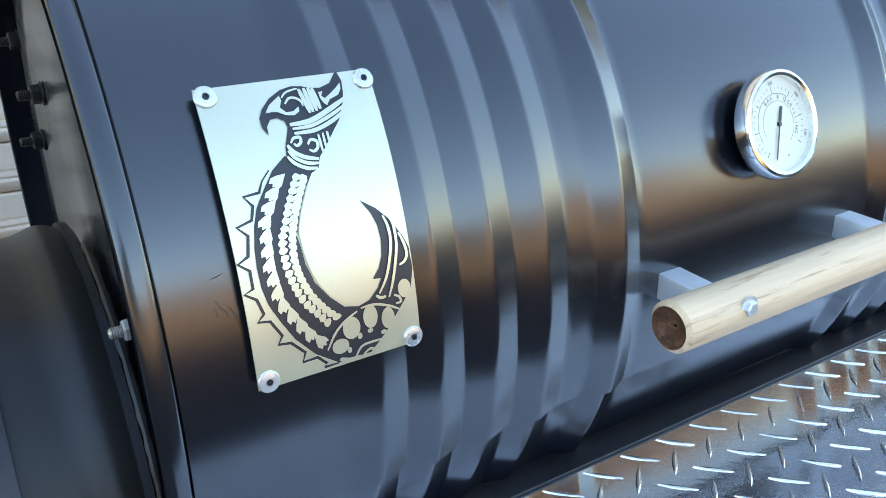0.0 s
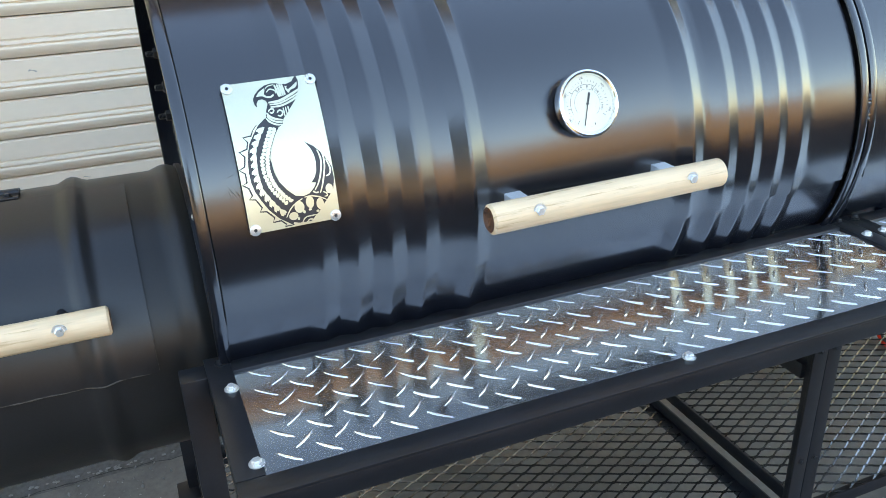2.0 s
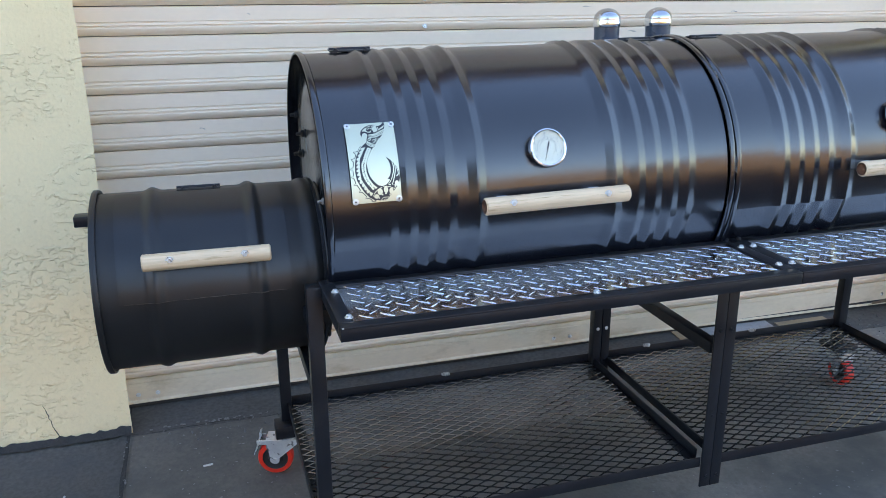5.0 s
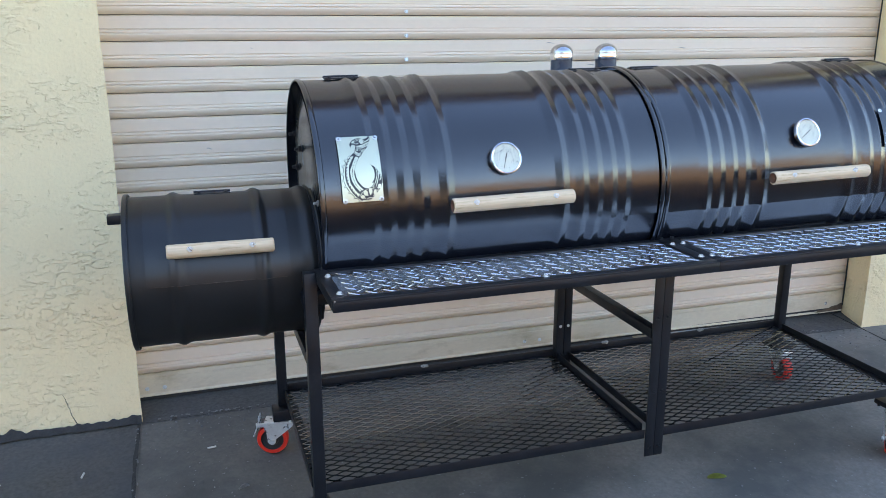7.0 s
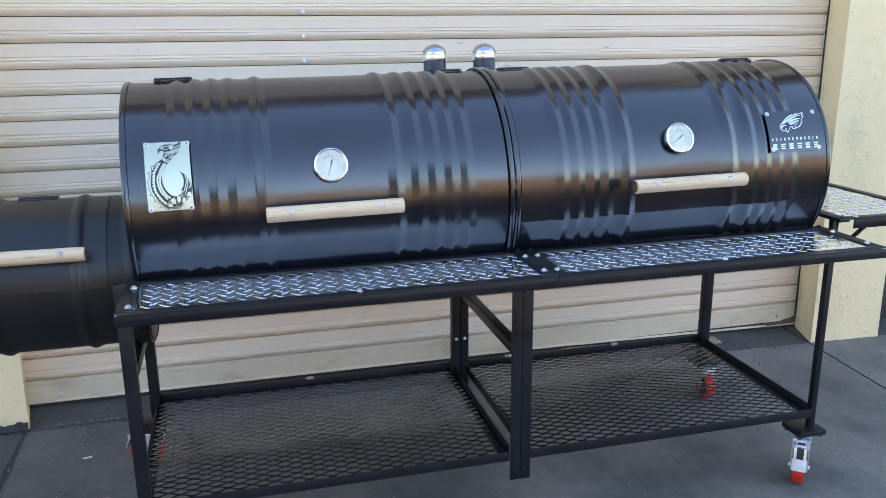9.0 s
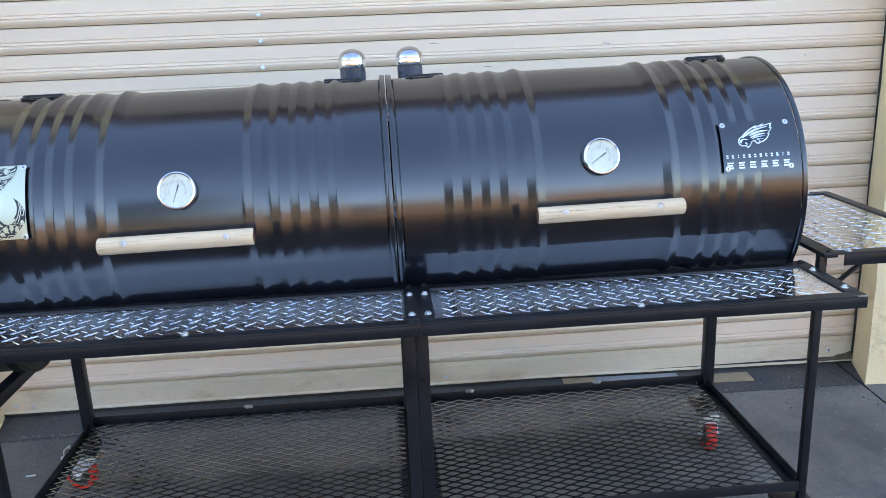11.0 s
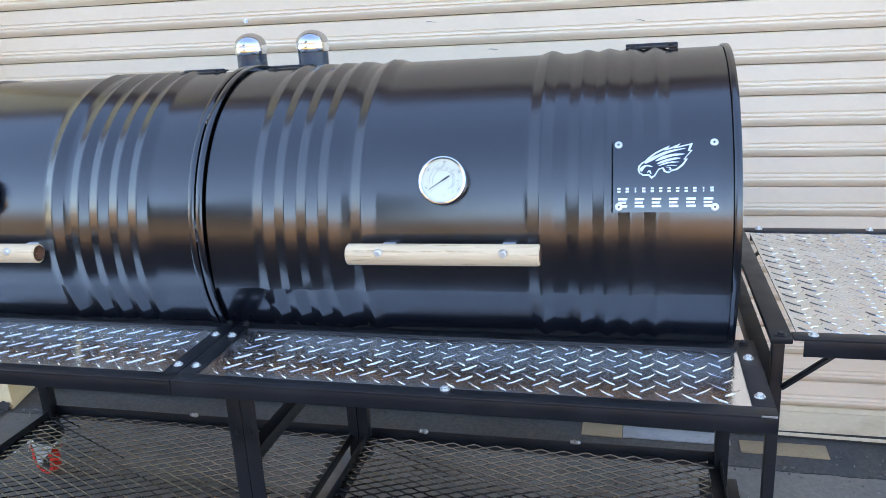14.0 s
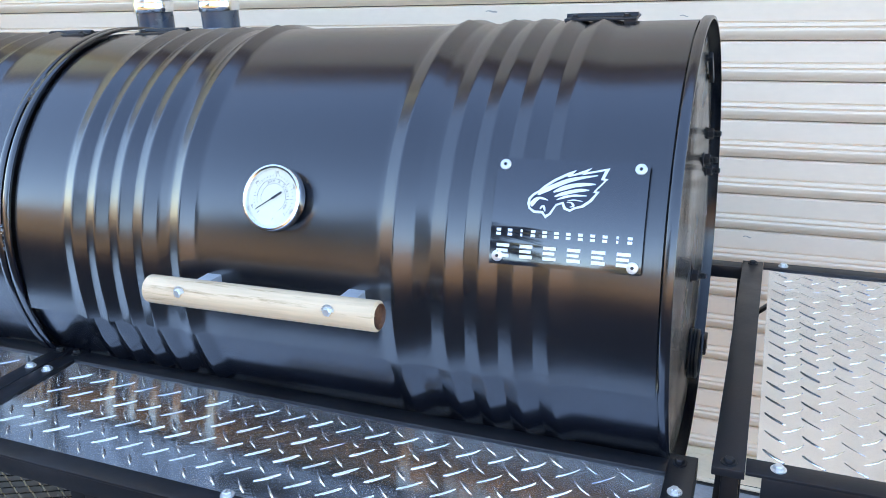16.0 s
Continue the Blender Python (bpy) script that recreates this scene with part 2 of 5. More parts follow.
def box(bm, x0, x1, y0, y1, z0, z1, bevel=0.0, m=None):
    """A box, with its edges rounded off if bevel is given."""
    r = bmesh.ops.create_cube(bm, size=1.0)
    t = Matrix.Translation(((x0 + x1) / 2, (y0 + y1) / 2, (z0 + z1) / 2)) @ Matrix.Diagonal((x1 - x0, y1 - y0, z1 - z0, 1))
    bmesh.ops.transform(bm, matrix=t, verts=r["verts"])
    verts = r["verts"]
    if bevel:
        edges = list({e for v in verts for e in v.link_edges})
        b = bmesh.ops.bevel(bm, geom=edges, offset=bevel, segments=2, affect="EDGES", profile=0.5)
        verts = list({v for f in b["faces"] for v in f.verts} | {v for v in verts if v.is_valid})
    if m is not None:
        bmesh.ops.transform(bm, matrix=m, verts=verts)
    return bm


def along(p0, p1):
    """The pose whose z axis runs from p0 to p1, and the length."""
    d = Vector(p1) - Vector(p0)
    return Matrix.Translation(p0) @ d.to_track_quat("Z", "Y").to_matrix().to_4x4(), d.length


def lathe(bm, profile, seg=32, m=None, closed=False):
    """Turns (radius, height) pairs round the z axis."""
    m = m or Matrix()
    rings = []
    for r, h in profile:
        rings.append([bm.verts.new(m @ Vector((r * math.cos(2 * math.pi * i / seg), r * math.sin(2 * math.pi * i / seg), h))) for i in range(seg)])
    for a, b in zip(rings, rings[1:]):
        for i in range(seg):
            bm.faces.new((a[i], a[(i + 1) % seg], b[(i + 1) % seg], b[i]))
    if not closed:
        bm.faces.new(rings[0][::-1])
        bm.faces.new(rings[-1])
    return bm


def rod(bm, p0, p1, r, seg=16, bevel=0.0):
    m, ln = along(p0, p1)
    b = bevel
    prof = [(r - b, 0), (r, b), (r, ln - b), (r - b, ln)] if b else [(r, 0), (r, ln)]
    return lathe(bm, prof, seg, m)


def bar(bm, p0, p1, w, h, bevel=0.001):
    """A square bar from p0 to p1."""
    m, ln = along(p0, p1)
    return box(bm, -w / 2, w / 2, -h / 2, h / 2, 0, ln, bevel, m)


def hexbolt(bm, p, axis, r=0.0055, h=0.004):
    """Washer, six-sided head and a little dome."""
    m, _ = along(p, Vector(p) + Vector(axis))
    lathe(bm, [(r * 1.5, 0), (r * 1.5, 0.0012)], 20, m)
    lathe(bm, [(r, 0.0012), (r, h * 0.8), (r * 0.8, h)], 6, m)
    return bm


B = bmesh.new


# ---- ground: a concrete apron that falls away from the door, and the yard beyond ----
def ground_z(x, y):
    fall = 0.014 * min(max(0.0, x - 1.4), 3.0)          # the apron also drops a little past the middle
    return (-0.05 * (0.81 - y) if y > -3.2 else -0.2005 - 0.008 * (-3.2 - y)) - fall


def build_ground():
    bm = B()
    xs = [-400, -60, -12, -3, -0.5115, -0.5085, 1.4, 2.559, 2.5605, 2.5655, 2.567, 4, 12, 60, 400]
    ys = [-600, -60, -12, -3.2, -1.62, -1.613, 0.628, 0.81, 1.1]
    grid = []
    for y in ys:
        row = []
        for x in xs:
            z = ground_z(x, y)
            joint = (-0.513 < x < -0.507) or (2.5595 < x < 2.566)
            row.append(bm.verts.new((x, y, z - (0.006 if joint and -12 < y < 0.9 else 0))))
        grid.append(row)
    for a, b in zip(grid, grid[1:]):
        for i in range(len(xs) - 1):
            bm.faces.new((a[i], a[i + 1], b[i + 1], b[i]))
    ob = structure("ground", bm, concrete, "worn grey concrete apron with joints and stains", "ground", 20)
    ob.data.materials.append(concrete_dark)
    ob.data.materials.append(concrete_front)
    ob.data.materials.append(dirt)
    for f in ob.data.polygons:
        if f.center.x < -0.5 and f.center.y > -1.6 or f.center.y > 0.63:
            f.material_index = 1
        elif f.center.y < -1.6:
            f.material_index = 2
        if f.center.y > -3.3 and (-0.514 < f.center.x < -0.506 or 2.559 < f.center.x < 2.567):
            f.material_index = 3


build_ground()


# ---- the roller door: one slat over another between two stucco columns ----
DOOR_Y = 0.81
SLAT = 0.0825
SLAT_0 = 0.094


def build_door():
    bm = B()
    # seal and bottom bar
    box(bm, -0.58, 2.68, DOOR_Y - 0.006, DOOR_Y + 0.02, -0.022, 0.012)
    box(bm, -0.58, 2.68, DOOR_Y + 0.016, DOOR_Y + 0.03, 0.0125, 3.39)
    door = structure("roller_door", bm, dark_gap, "off-white steel roller door with horizontal slats", "garage door")
    prof = [(0.0, 0.012), (-0.0012, 0.002), (-0.004, -0.0025), (-0.042, -0.0025), (-0.0435, 0.0015), (-0.0450, 0.0015), (-0.0465, -0.0070),
            (-0.0525, -0.0085), (-0.0540, -0.0030), (-0.0560, -0.0032), (-0.0568, -0.0080), (-0.0582, -0.0104), (-0.0612, -0.0112), (-0.0650, -0.0104), (-0.0690, -0.0086), (-0.0730, -0.0060), (-0.0770, -0.0026), (-0.0806, 0.0012), (-0.0812, 0.006)]
    bm = B()
    xs = (-0.58, 0.5, 1.6, 2.68)
    rows = [[bm.verts.new((x, y, z)) for x in xs] for z, y in prof]
    for a, b in zip(rows, rows[1:]):
        for i in range(len(xs) - 1):
            bm.faces.new((a[i], a[i + 1], b[i + 1], b[i]))
    first = part("slat", bm, door_paint, door, sharp=25)
    for k in range(1, 40):
        ob = new("slat", first.data) if k > 1 else first
        ob.parent = door
        ob.location = (0, DOOR_Y + 0.0006 * math.sin(k * 2.3), SLAT_0 + SLAT * k)
    # bottom plate under the lowest slat
    bm = B()
    xs = [-0.58 + 0.1052 * i for i in range(32)]
    prof = [(0.0945, 0.006), (0.093, -0.004), (0.080, -0.0045), (0.079, -0.002), (0.077, -0.002), (0.076, -0.0045), (0.018, -0.005), (0.014, -0.013), (0.010, -0.013), (0.010, 0.004)]
    rows = [[bm.verts.new((x, DOOR_Y + y, z + (ground_z(x, DOOR_Y) if z < 0.02 else 0.0))) for x in xs] for z, y in prof]
    for a, b in zip(rows, rows[1:]):
        for i in range(len(xs) - 1):
            bm.faces.new((a[i], a[i + 1], b[i + 1], b[i]))
    part("bottom_plate", bm, door_low, door, "weathered bottom plate with rust stains", sharp=25)
    # rubbed marks and scuffs on the slats
    rs = random.Random(21)
    for k in range(26):
        x, row = rs.uniform(-0.45, 2.55), rs.randrange(1, 26)
        z, ln, h = SLAT_0 + SLAT * row - rs.uniform(0.010, 0.038), rs.uniform(0.006, 0.030), rs.uniform(0.0008, 0.0022)
        bm = B()
        n = 5
        up = [bm.verts.new((x + ln * i / n, DOOR_Y - 0.0040, z + h * (0.5 + rs.random()) + 0.0015 * math.sin(i))) for i in range(n + 1)]
        lo = [bm.verts.new((x + ln * i / n, DOOR_Y - 0.0040, z - h * rs.random() + 0.0015 * math.sin(i))) for i in range(n + 1)]
        for i in range(n):
            bm.faces.new((up[i], up[i + 1], lo[i + 1], lo[i]))
        part("scuff", bm, door_scuff, door)
    # brown dirt that has crept up the plate in the corner
    bm = B()
    pts = [(2.45, 0.013)] + [(2.45 + 0.016 * k, 0.013 + 0.034 * (k / 11) ** 1.5 + 0.008 * noise.noise(Vector((k * 1.7, 0, 0)))) for k in range(12)] + [(2.625, 0.013)]
    bm.faces.new([bm.verts.new((x, DOOR_Y - 0.0135 if z < 0.017 else DOOR_Y - 0.0062, z - 0.012)) for x, z in pts])
    bmesh.ops.triangulate(bm, faces=bm.faces[:])
    part("dirt_stain", bm, rust, door, "brown dirt stain in the door's corner")
    for x in (-0.484, -0.424, 0.990, 1.057, 2.525):
        part("bolt", hexbolt(B(), (x, DOOR_Y - 0.005, 0.037), (0, -1, 0), 0.005), zinc, door)
    # ragged dark strip over the slats paints a shaded slit beside the pillar
    bm = B()
    edge = [(2.6105 + 0.004 * noise.noise(Vector((0, z * 9, 5))), z) for z in [0.02 + 0.05 * k for k in range(67)]]
    for (xa, za), (xb, zb) in zip(edge, edge[1:]):
        bm.faces.new([bm.verts.new((x, DOOR_Y - 0.0135, z)) for x, z in ((xa, za), (2.636, za), (2.636, zb), (xb, zb))])
    bmesh.ops.remove_doubles(bm, verts=bm.verts, dist=0.0001)
    part("gap", bm, dark_gap, door, "ragged dark strip painted as shade beside the pillar")
    for k in range(0, 9):
        part("bolt", hexbolt(B(), (0.5 + 0.001 * k, DOOR_Y - 0.0085, 1.182 + SLAT * k), (0.2, -1, 0.3), 0.0055), zinc, door)


build_door()


def stucco_block(name, x0, x1, y0, y1, z0, z1, label, step=0.05, ragged=0.0, splay=0.0):
    """A column of trowelled stucco with softly uneven faces and a crumbled foot."""
    bm = B()
    box(bm, x0, x1, y0, y1, z0, z1)
    bmesh.ops.subdivide_edges(bm, edges=[e for e in bm.edges if abs((e.verts[0].co - e.verts[1].co).z) > 0.5], cuts=int((z1 - z0) / step / 2), use_grid_fill=True)
    bmesh.ops.subdivide_edges(bm, edges=[e for e in bm.edges if abs((e.verts[0].co - e.verts[1].co).x) > 0.15], cuts=max(1, int((x1 - x0) / step / 2)), use_grid_fill=True)
    for v in bm.verts:
        k = noise.noise(v.co * 6.0) * 0.006 + noise.noise(v.co * 21.0) * 0.002
        if v.co.y < y0 + 0.01:
            v.co.y += k
        if v.co.x > x1 - 0.01 and x1 < 0 or v.co.x < x0 + 0.01 and x0 > 0:
            v.co.x += k
        # the face beside the door is splayed
        if v.co.x > x1 - 0.03 and x1 < 0 or v.co.x < x0 + 0.03 and x0 > 0:
            v.co.x += splay * (v.co.y - y0) / (DOOR_Y - y0)
        if v.co.z < z0 + 0.001:
            v.co.z += ragged * (0.5 + noise.noise(Vector((v.co.x * 9, v.co.y * 9, 3))))
    return structure(name, bm, stucco, label, "wall", 50)


stucco_block("wall_left", -3.2, -0.498, 0.652, 1.3, -0.02, 3.4, "cream stucco wall with trowel marks and a chipped foot", ragged=0.02, splay=-0.034)
stucco_block("wall_right", 2.568, 2.91, 0.625, 1.3, -0.045, 3.4, "cream stucco pillar beside the roller door", ragged=0.015, splay=0.054)


def build_shell():
    """Unseen rest of the building, blocking the sun: wall over the door, far walls, roof slab."""
    bm = B()
    box(bm, -14, 16, 0.64, 1.1, 3.4, 5.5)
    structure("wall_upper", bm, upper_wall, "unseen wall above the roller door, toned brown for reflections", "wall")
    bm = B()
    box(bm, -14, -3.2, 0.66, 1.1, -0.6, 3.4)
    structure("wall_far_left", bm, stucco, "cream stucco wall", "wall")
    bm = B()
    box(bm, 4.4, 16, 0.63, 1.1, -0.6, 3.4)
    structure("wall_far_right", bm, stucco, "cream stucco wall", "wall")
    bm = B()
    box(bm, 2.91, 4.4, 0.80, 0.86, -0.1, 3.4)
    structure("door_brown", bm, brown_door, "dark brown steel door past the pillar", "door")
    bm = B()
    box(bm, -14, 16, 0.64, 12, 5.5, 5.7)
    structure("roof", bm, concrete, "flat roof slab of the building", "roof")
    bm = B()
    box(bm, -14, 16, 11.8, 12, -0.6, 5.5)
    structure("wall_back", bm, stucco, "cream stucco back wall", "wall")


build_shell()


def build_opposite():
    """Yard and added backdrop across the way, unseen, that paint and metal mirror."""
    bm = B()
    box(bm, -60, 60, -21, -4.3, -0.9, -0.205)
    structure("yard", bm, yard, "unseen asphalt yard, toned dark for reflections", "ground")
    # added row of low blocks: tan, duller and dark tones set the mirrored bands
    y = -14.0
    for x0, x1, h, mat, deep in ((-60, -40, 5.2, olive_wall, 0), (-40, -21, 5.0, tan_wall, 0), (-21, -6, 4.2, olive_wall, 0), (-6, -0.9, 2.9, olive_wall, 0.6), (-0.9, 5.5, 3.1, tan_wall, 0),
                                 (5.5, 10.5, 3.0, tan_wall, 0.3), (10.5, 16, 3.7, tan_wall, 0), (16, 24, 1.2, brown_door, 0.5), (24, 60, 1.6, olive_wall, 0)):
        bm = B()
        top = 0.02 if mat is tan_wall else 0.0
        box(bm, x0, x1 - 0.01, y - 8, y - deep + top, -0.9, h, 0.02)
        structure("far_building", bm, mat, "unseen low block across the yard, added for reflections", "building")


build_opposite()


def palm(x, y, height, reach, seed, fronds=30):
    """A fan of drooping feather fronds on a tapered trunk."""
    rnd = random.Random(seed)
    t = thing("palm_tree", "tall green palm across the yard", "tree", "palms across the yard", Matrix.Translation((x, y, -0.205)))
    bm = B()
    lathe(bm, [(0.20 - 0.07 * k / 24 + 0.008 * (k % 2), height * k / 24) for k in range(25)], 14)
    part("trunk", bm, palm_bark, t, "grey ringed palm trunk")
    bm = B()
    for k in range(fronds):
        turn, lift = 2 * math.pi * k / fronds + rnd.uniform(-0.2, 0.2), rnd.uniform(-0.5, 1.25)
        way, ln = Vector((math.cos(turn), math.sin(turn), 0)), reach * rnd.uniform(0.8, 1.1)
        side = Vector((-way.y, way.x, 0))
        for i in range(16):
            s = (i + 1) / 16
            at = Vector((0, 0, height)) + way * ln * s * math.cos(lift * (1 - 0.4 * s)) + Vector((0, 0, ln * (s * math.sin(lift) - 0.62 * s * s)))
            for d in (-1, 1):
                tip = at + (side * d * 0.85 + way * 0.55 + Vector((0, 0, -0.45))) * (0.36 * reach * math.sin(math.pi * (0.12 + 0.8 * s)))
                w = way * 0.035 * reach
                bm.faces.new([bm.verts.new(v) for v in (at - w, at + w, tip)])
    part("crown", bm, far_leaf, t, "drooping green palm fronds", sharp=5)


palm_bark = material("palm_bark", (0.16, 0.13, 0.10), 0.9, spread=0.3, scale=6, fine=40)
for px, py, ph, pr, ps in ((-3.6, -13.0, 6.0, 1.9, 1), (0.15, -13.3, 2.7, 1.0, 2), (-3.1, -13.2, 4.2, 1.5, 6), (-4.5, -13.2, 3.2, 1.5, 7), (-8.6, -13.2, 4.3, 1.5, 3), (-5.0, -13.4, 5.2, 1.9, 4), (-6.9, -13.1, 4.9, 1.8, 5)):
    palm(px, py, ph, pr, ps, 46 if ph > 4 else 30)


# ---- the two cooking drums ----
TILT_UP = math.degrees(math.atan(0.0139))
AXIS = pose(0, 0.015, 0.868, 0, -TILT_UP, 0)
R = 0.2895
LENGTH = 0.884
CAP_X = LENGTH - 0.013          # the right head lies shallow in its rim
HOOP_W, RIDGE_W = 0.0195, 0.0196     # half widths of the hoops and of the smaller ridges


def bump_at(x, c, w, h):
    d = abs(x - c) / w
    return h * (0.5 + 0.5 * math.cos(math.pi * d)) if d < 1 else 0.0


def tent(x, c, w, h):
    """A pressed ridge: flat flanks, a crest bent over a small radius."""
    d = abs(x - c) / w
    if d >= 1:
        return 0.0
    return h * (1 - d if d > 0.12 else 0.94 - d * d / 0.24)


def drum_radius(x, hoops, ridges):
    r = R
    for c in hoops:
        r += tent(x, c, HOOP_W, 0.0072)
    for c in ridges:
        r += tent(x, c, RIDGE_W, 0.0056)
    return r


def ring_point(x, a, r):
    return Vector((x, -r * math.cos(a), r * math.sin(a)))


def normal_pose(x, a, r):
    """A pose on the drum: z points outwards, x along the drum, y up round it."""
    c, s = math.cos(a), math.sin(a)
    m = Matrix(((1, 0, 0, x), (0, s, -c, -r * c), (0, c, s, r * s), (0, 0, 0, 1)))
    return m


def shell(bm, x0, x1, a0, a1, radius, step=0.004, turn=3.0, lift=0.0, dent=0.0, flare=None, marks=()):
    """A ribbed sheet wrapped from angle a0 to a1 (degrees)."""
    xs = [x0 + (x1 - x0) * i / max(2, int((x1 - x0) / step)) for i in range(max(2, int((x1 - x0) / step)) + 1)]
    if marks:
        # columns set on the crests and feet of the ridges
        fixed = [c + d * k for c, w in marks for k in (-1, 1) for d in (0.0, w * 0.06, w * 0.12, w * 0.18, w * 0.5, w * 0.9, w * 0.95, w) if x0 < c + d * k < x1]
        xs = [x for x in xs if min(abs(x - f) for f in fixed) > 0.0045] + fixed + [x0, x1]
        xs.sort()
        xs = [x for k, x in enumerate(xs) if k == 0 or x - xs[k - 1] > 0.0004]
    nx = len(xs) - 1
    na = max(2, int((a1 - a0) / turn))
    full = abs(a1 - a0 - 360) < 1e-6
    rows = []
    for j in range(na if full else na + 1):
        a = radians(a0 + (a1 - a0) * j / na)
        row = []
        for i in range(nx + 1):
            x = xs[i]
            r = radius(x) + lift + (flare(a) if flare else 0.0)
            if dent:
                r += dent * noise.noise(Vector((x * 5.0, math.cos(a) * 2.2, math.sin(a) * 2.2)))
            row.append(bm.verts.new(ring_point(x, a, r)))
        rows.append(row)
    pairs = list(zip(rows, rows[1:])) + ([(rows[-1], rows[0])] if full else [])
    for p, q in pairs:
        for i in range(nx):
            bm.faces.new((p[i], p[i + 1], q[i + 1], q[i]))
    return rows


def thick_sheet(x0, x1, a0, a1, radius, lo, hi, dent=0.0, flare=None, marks=()):
    """A lid: outer and inner sheet with closed edges."""
    bm = B()
    out = shell(bm, x0, x1, a0, a1, radius, lift=hi, dent=dent, flare=flare, marks=marks)
    inn = shell(bm, x0, x1, a0, a1, radius, lift=lo, dent=dent, flare=flare, marks=marks)
    for p, q in ((out[0], inn[0]), (out[-1], inn[-1])):
        for i in range(len(p) - 1):
            bm.faces.new((p[i], q[i], q[i + 1], p[i + 1]))
    for k in (0, -1):
        for j in range(len(out) - 1):
            bm.faces.new((out[j][k], out[j + 1][k], inn[j + 1][k], inn[j][k]))
    return bm


LATHE_X = Matrix(((0, 0, 1, 0), (0, 1, 0, 0), (-1, 0, 0, 0), (0, 0, 0, 1)))   # lathe axis laid along x


def lumpy_run(bm, points, r0, r1, rnd, seg=9):
    """One uneven weld laid along the points."""
    rings = []
    for i, p in enumerate(points):
        d = (points[min(i + 1, len(points) - 1)] - points[max(i - 1, 0)]).normalized()
        m = Matrix.Translation(p) @ d.to_track_quat("Z", "Y").to_matrix().to_4x4()
        r = (0.4 if i in (0, len(points) - 1) else 1.0) * rnd.uniform(r0, r1)
        rings.append([bm.verts.new(m @ Vector((r * math.cos(2 * math.pi * k / seg), r * math.sin(2 * math.pi * k / seg), 0))) for k in range(seg)])
    for a, c in zip(rings, rings[1:]):
        for k in range(seg):
            bm.faces.new((a[k], a[(k + 1) % seg], c[(k + 1) % seg], c[k]))
    bm.faces.new(rings[0][::-1])
    bm.faces.new(rings[-1])


def hinge(parent, x, mat, r_at, a=radians(87), w=0.088):
    m = normal_pose(x, a, r_at - 0.005)
    bm = B()
    box(bm, -w / 2, w / 2, -0.016, 0.0, 0.004, 0.0075, 0.0012, m)
    box(bm, -w / 2, w / 2, 0.006, 0.022, 0.004, 0.0075, 0.0012, m)
    rod(bm, m @ Vector((-w / 2, 0.003, 0.0075)), m @ Vector((w / 2, 0.003, 0.0075)), 0.0042, 12)
    for dx in (-w / 2 + 0.008, w / 2 - 0.008):
        box(bm, dx - 0.007, dx + 0.007, -0.014, 0.0, -0.004, 0.0045, 0, m)
    hg = part("hinge", bm, mat, parent)
    for dx in (-w / 2 + 0.012, w / 2 - 0.012):
        part("bolt", hexbolt(B(), m @ Vector((dx, -0.009, 0.0075)), m.to_3x3() @ Vector((0, 0, 1)), 0.004), mat, hg)


def end_disc(x, face, r, mat_parent, name="end_cap", mat=None):
    """A recessed drum head with a shallow step; face is -1 or 1 along x."""
    bm = B()
    lathe(bm, [(0.001, 0.0), (r * 0.72, 0.0), (r * 0.74, 0.002 * 1), (r * 0.93, 0.002), (r * 0.95, 0.0), (r, 0.0)], 72,
          Matrix.Translation((x, 0, 0)) @ (LATHE_X if face > 0 else LATHE_X @ Matrix.Diagonal((1, 1, -1, 1))), closed=True)
    return part(name, bm, mat or cap_paint, mat_parent, "" if mat else "drum head in grey sheen black paint")


def rim(parent, x0, x1, r, mat, inner=0.0045):
    """A rolled rim round a drum's end."""
    bm = B()
    w = x1 - x0
    prof = [(r - inner, 0.0012), (r - 0.0030, 0), (r - 0.0011, 0.0006), (r, 0.0022), (r, w - 0.0015), (r - 0.0010, w), (r - inner, w), (r - inner, 0.0012)]
    lathe(bm, prof, 96, Matrix.Translation((x0, 0, 0)) @ LATHE_X, closed=True)
    return part("rim", bm, mat, parent)


BOLT_UP = radians(22)


def dowel_handle(parent, x0, x1, y, z, screws, reach, r=0.0172, bracket=True, bevel=0.003, name="handle"):
    """A turned pine dowel held by two brackets, with a bolt through each."""
    bm = B()
    m = Matrix.Translation((x0, y, z)) @ LATHE_X
    ln = x1 - x0
    lathe(bm, [(r - bevel, 0.0004), (r, bevel), (r * 1.004, ln * 0.3), (r * 0.996, ln * 0.7), (r, ln - bevel), (r - bevel, ln - 0.0004)], 32, m, closed=True)
    h = part(name, bm, wood, parent, "pale pine dowel handle")
    for x, d in ((x0, 1), (x1, -1)):
        bm = B()
        lathe(bm, [(0.001, 0.0062 * d), (r * 0.45, 0.0056 * d), (r * 0.72, 0.0036 * d), (r - bevel - 0.0006, 0.0004 * d), (r - bevel, 0)], 28, Matrix.Translation((x + 0.0004 * d, y, z)) @ LATHE_X, closed=True)
        part("end_grain", bm, wood_end, h, "dark stained hollowed end grain")
    for x in screws:
        bm = B()
        if bracket:
            box(bm, x - 0.0105, x + 0.0105, y + r * 0.6, y + r * 0.6 + reach, z - 0.0145, z + 0.0050, 0.001)
            part("bracket", bm, alu, h, "square aluminium bracket")
        else:
            rod(bm, (x, y + r * 0.8, z), (x, y + r * 0.8 + reach, z), 0.006)
            part("spacer", bm, iron_paint, h)
        part("bolt", hexbolt(B(), (x, y - (r - 0.0012) * math.cos(BOLT_UP), z + (r - 0.0012) * math.sin(BOLT_UP)), (0, -1, 0.05), 0.0052, 0.0050), zinc, h, "zinc hex bolt")
    return h


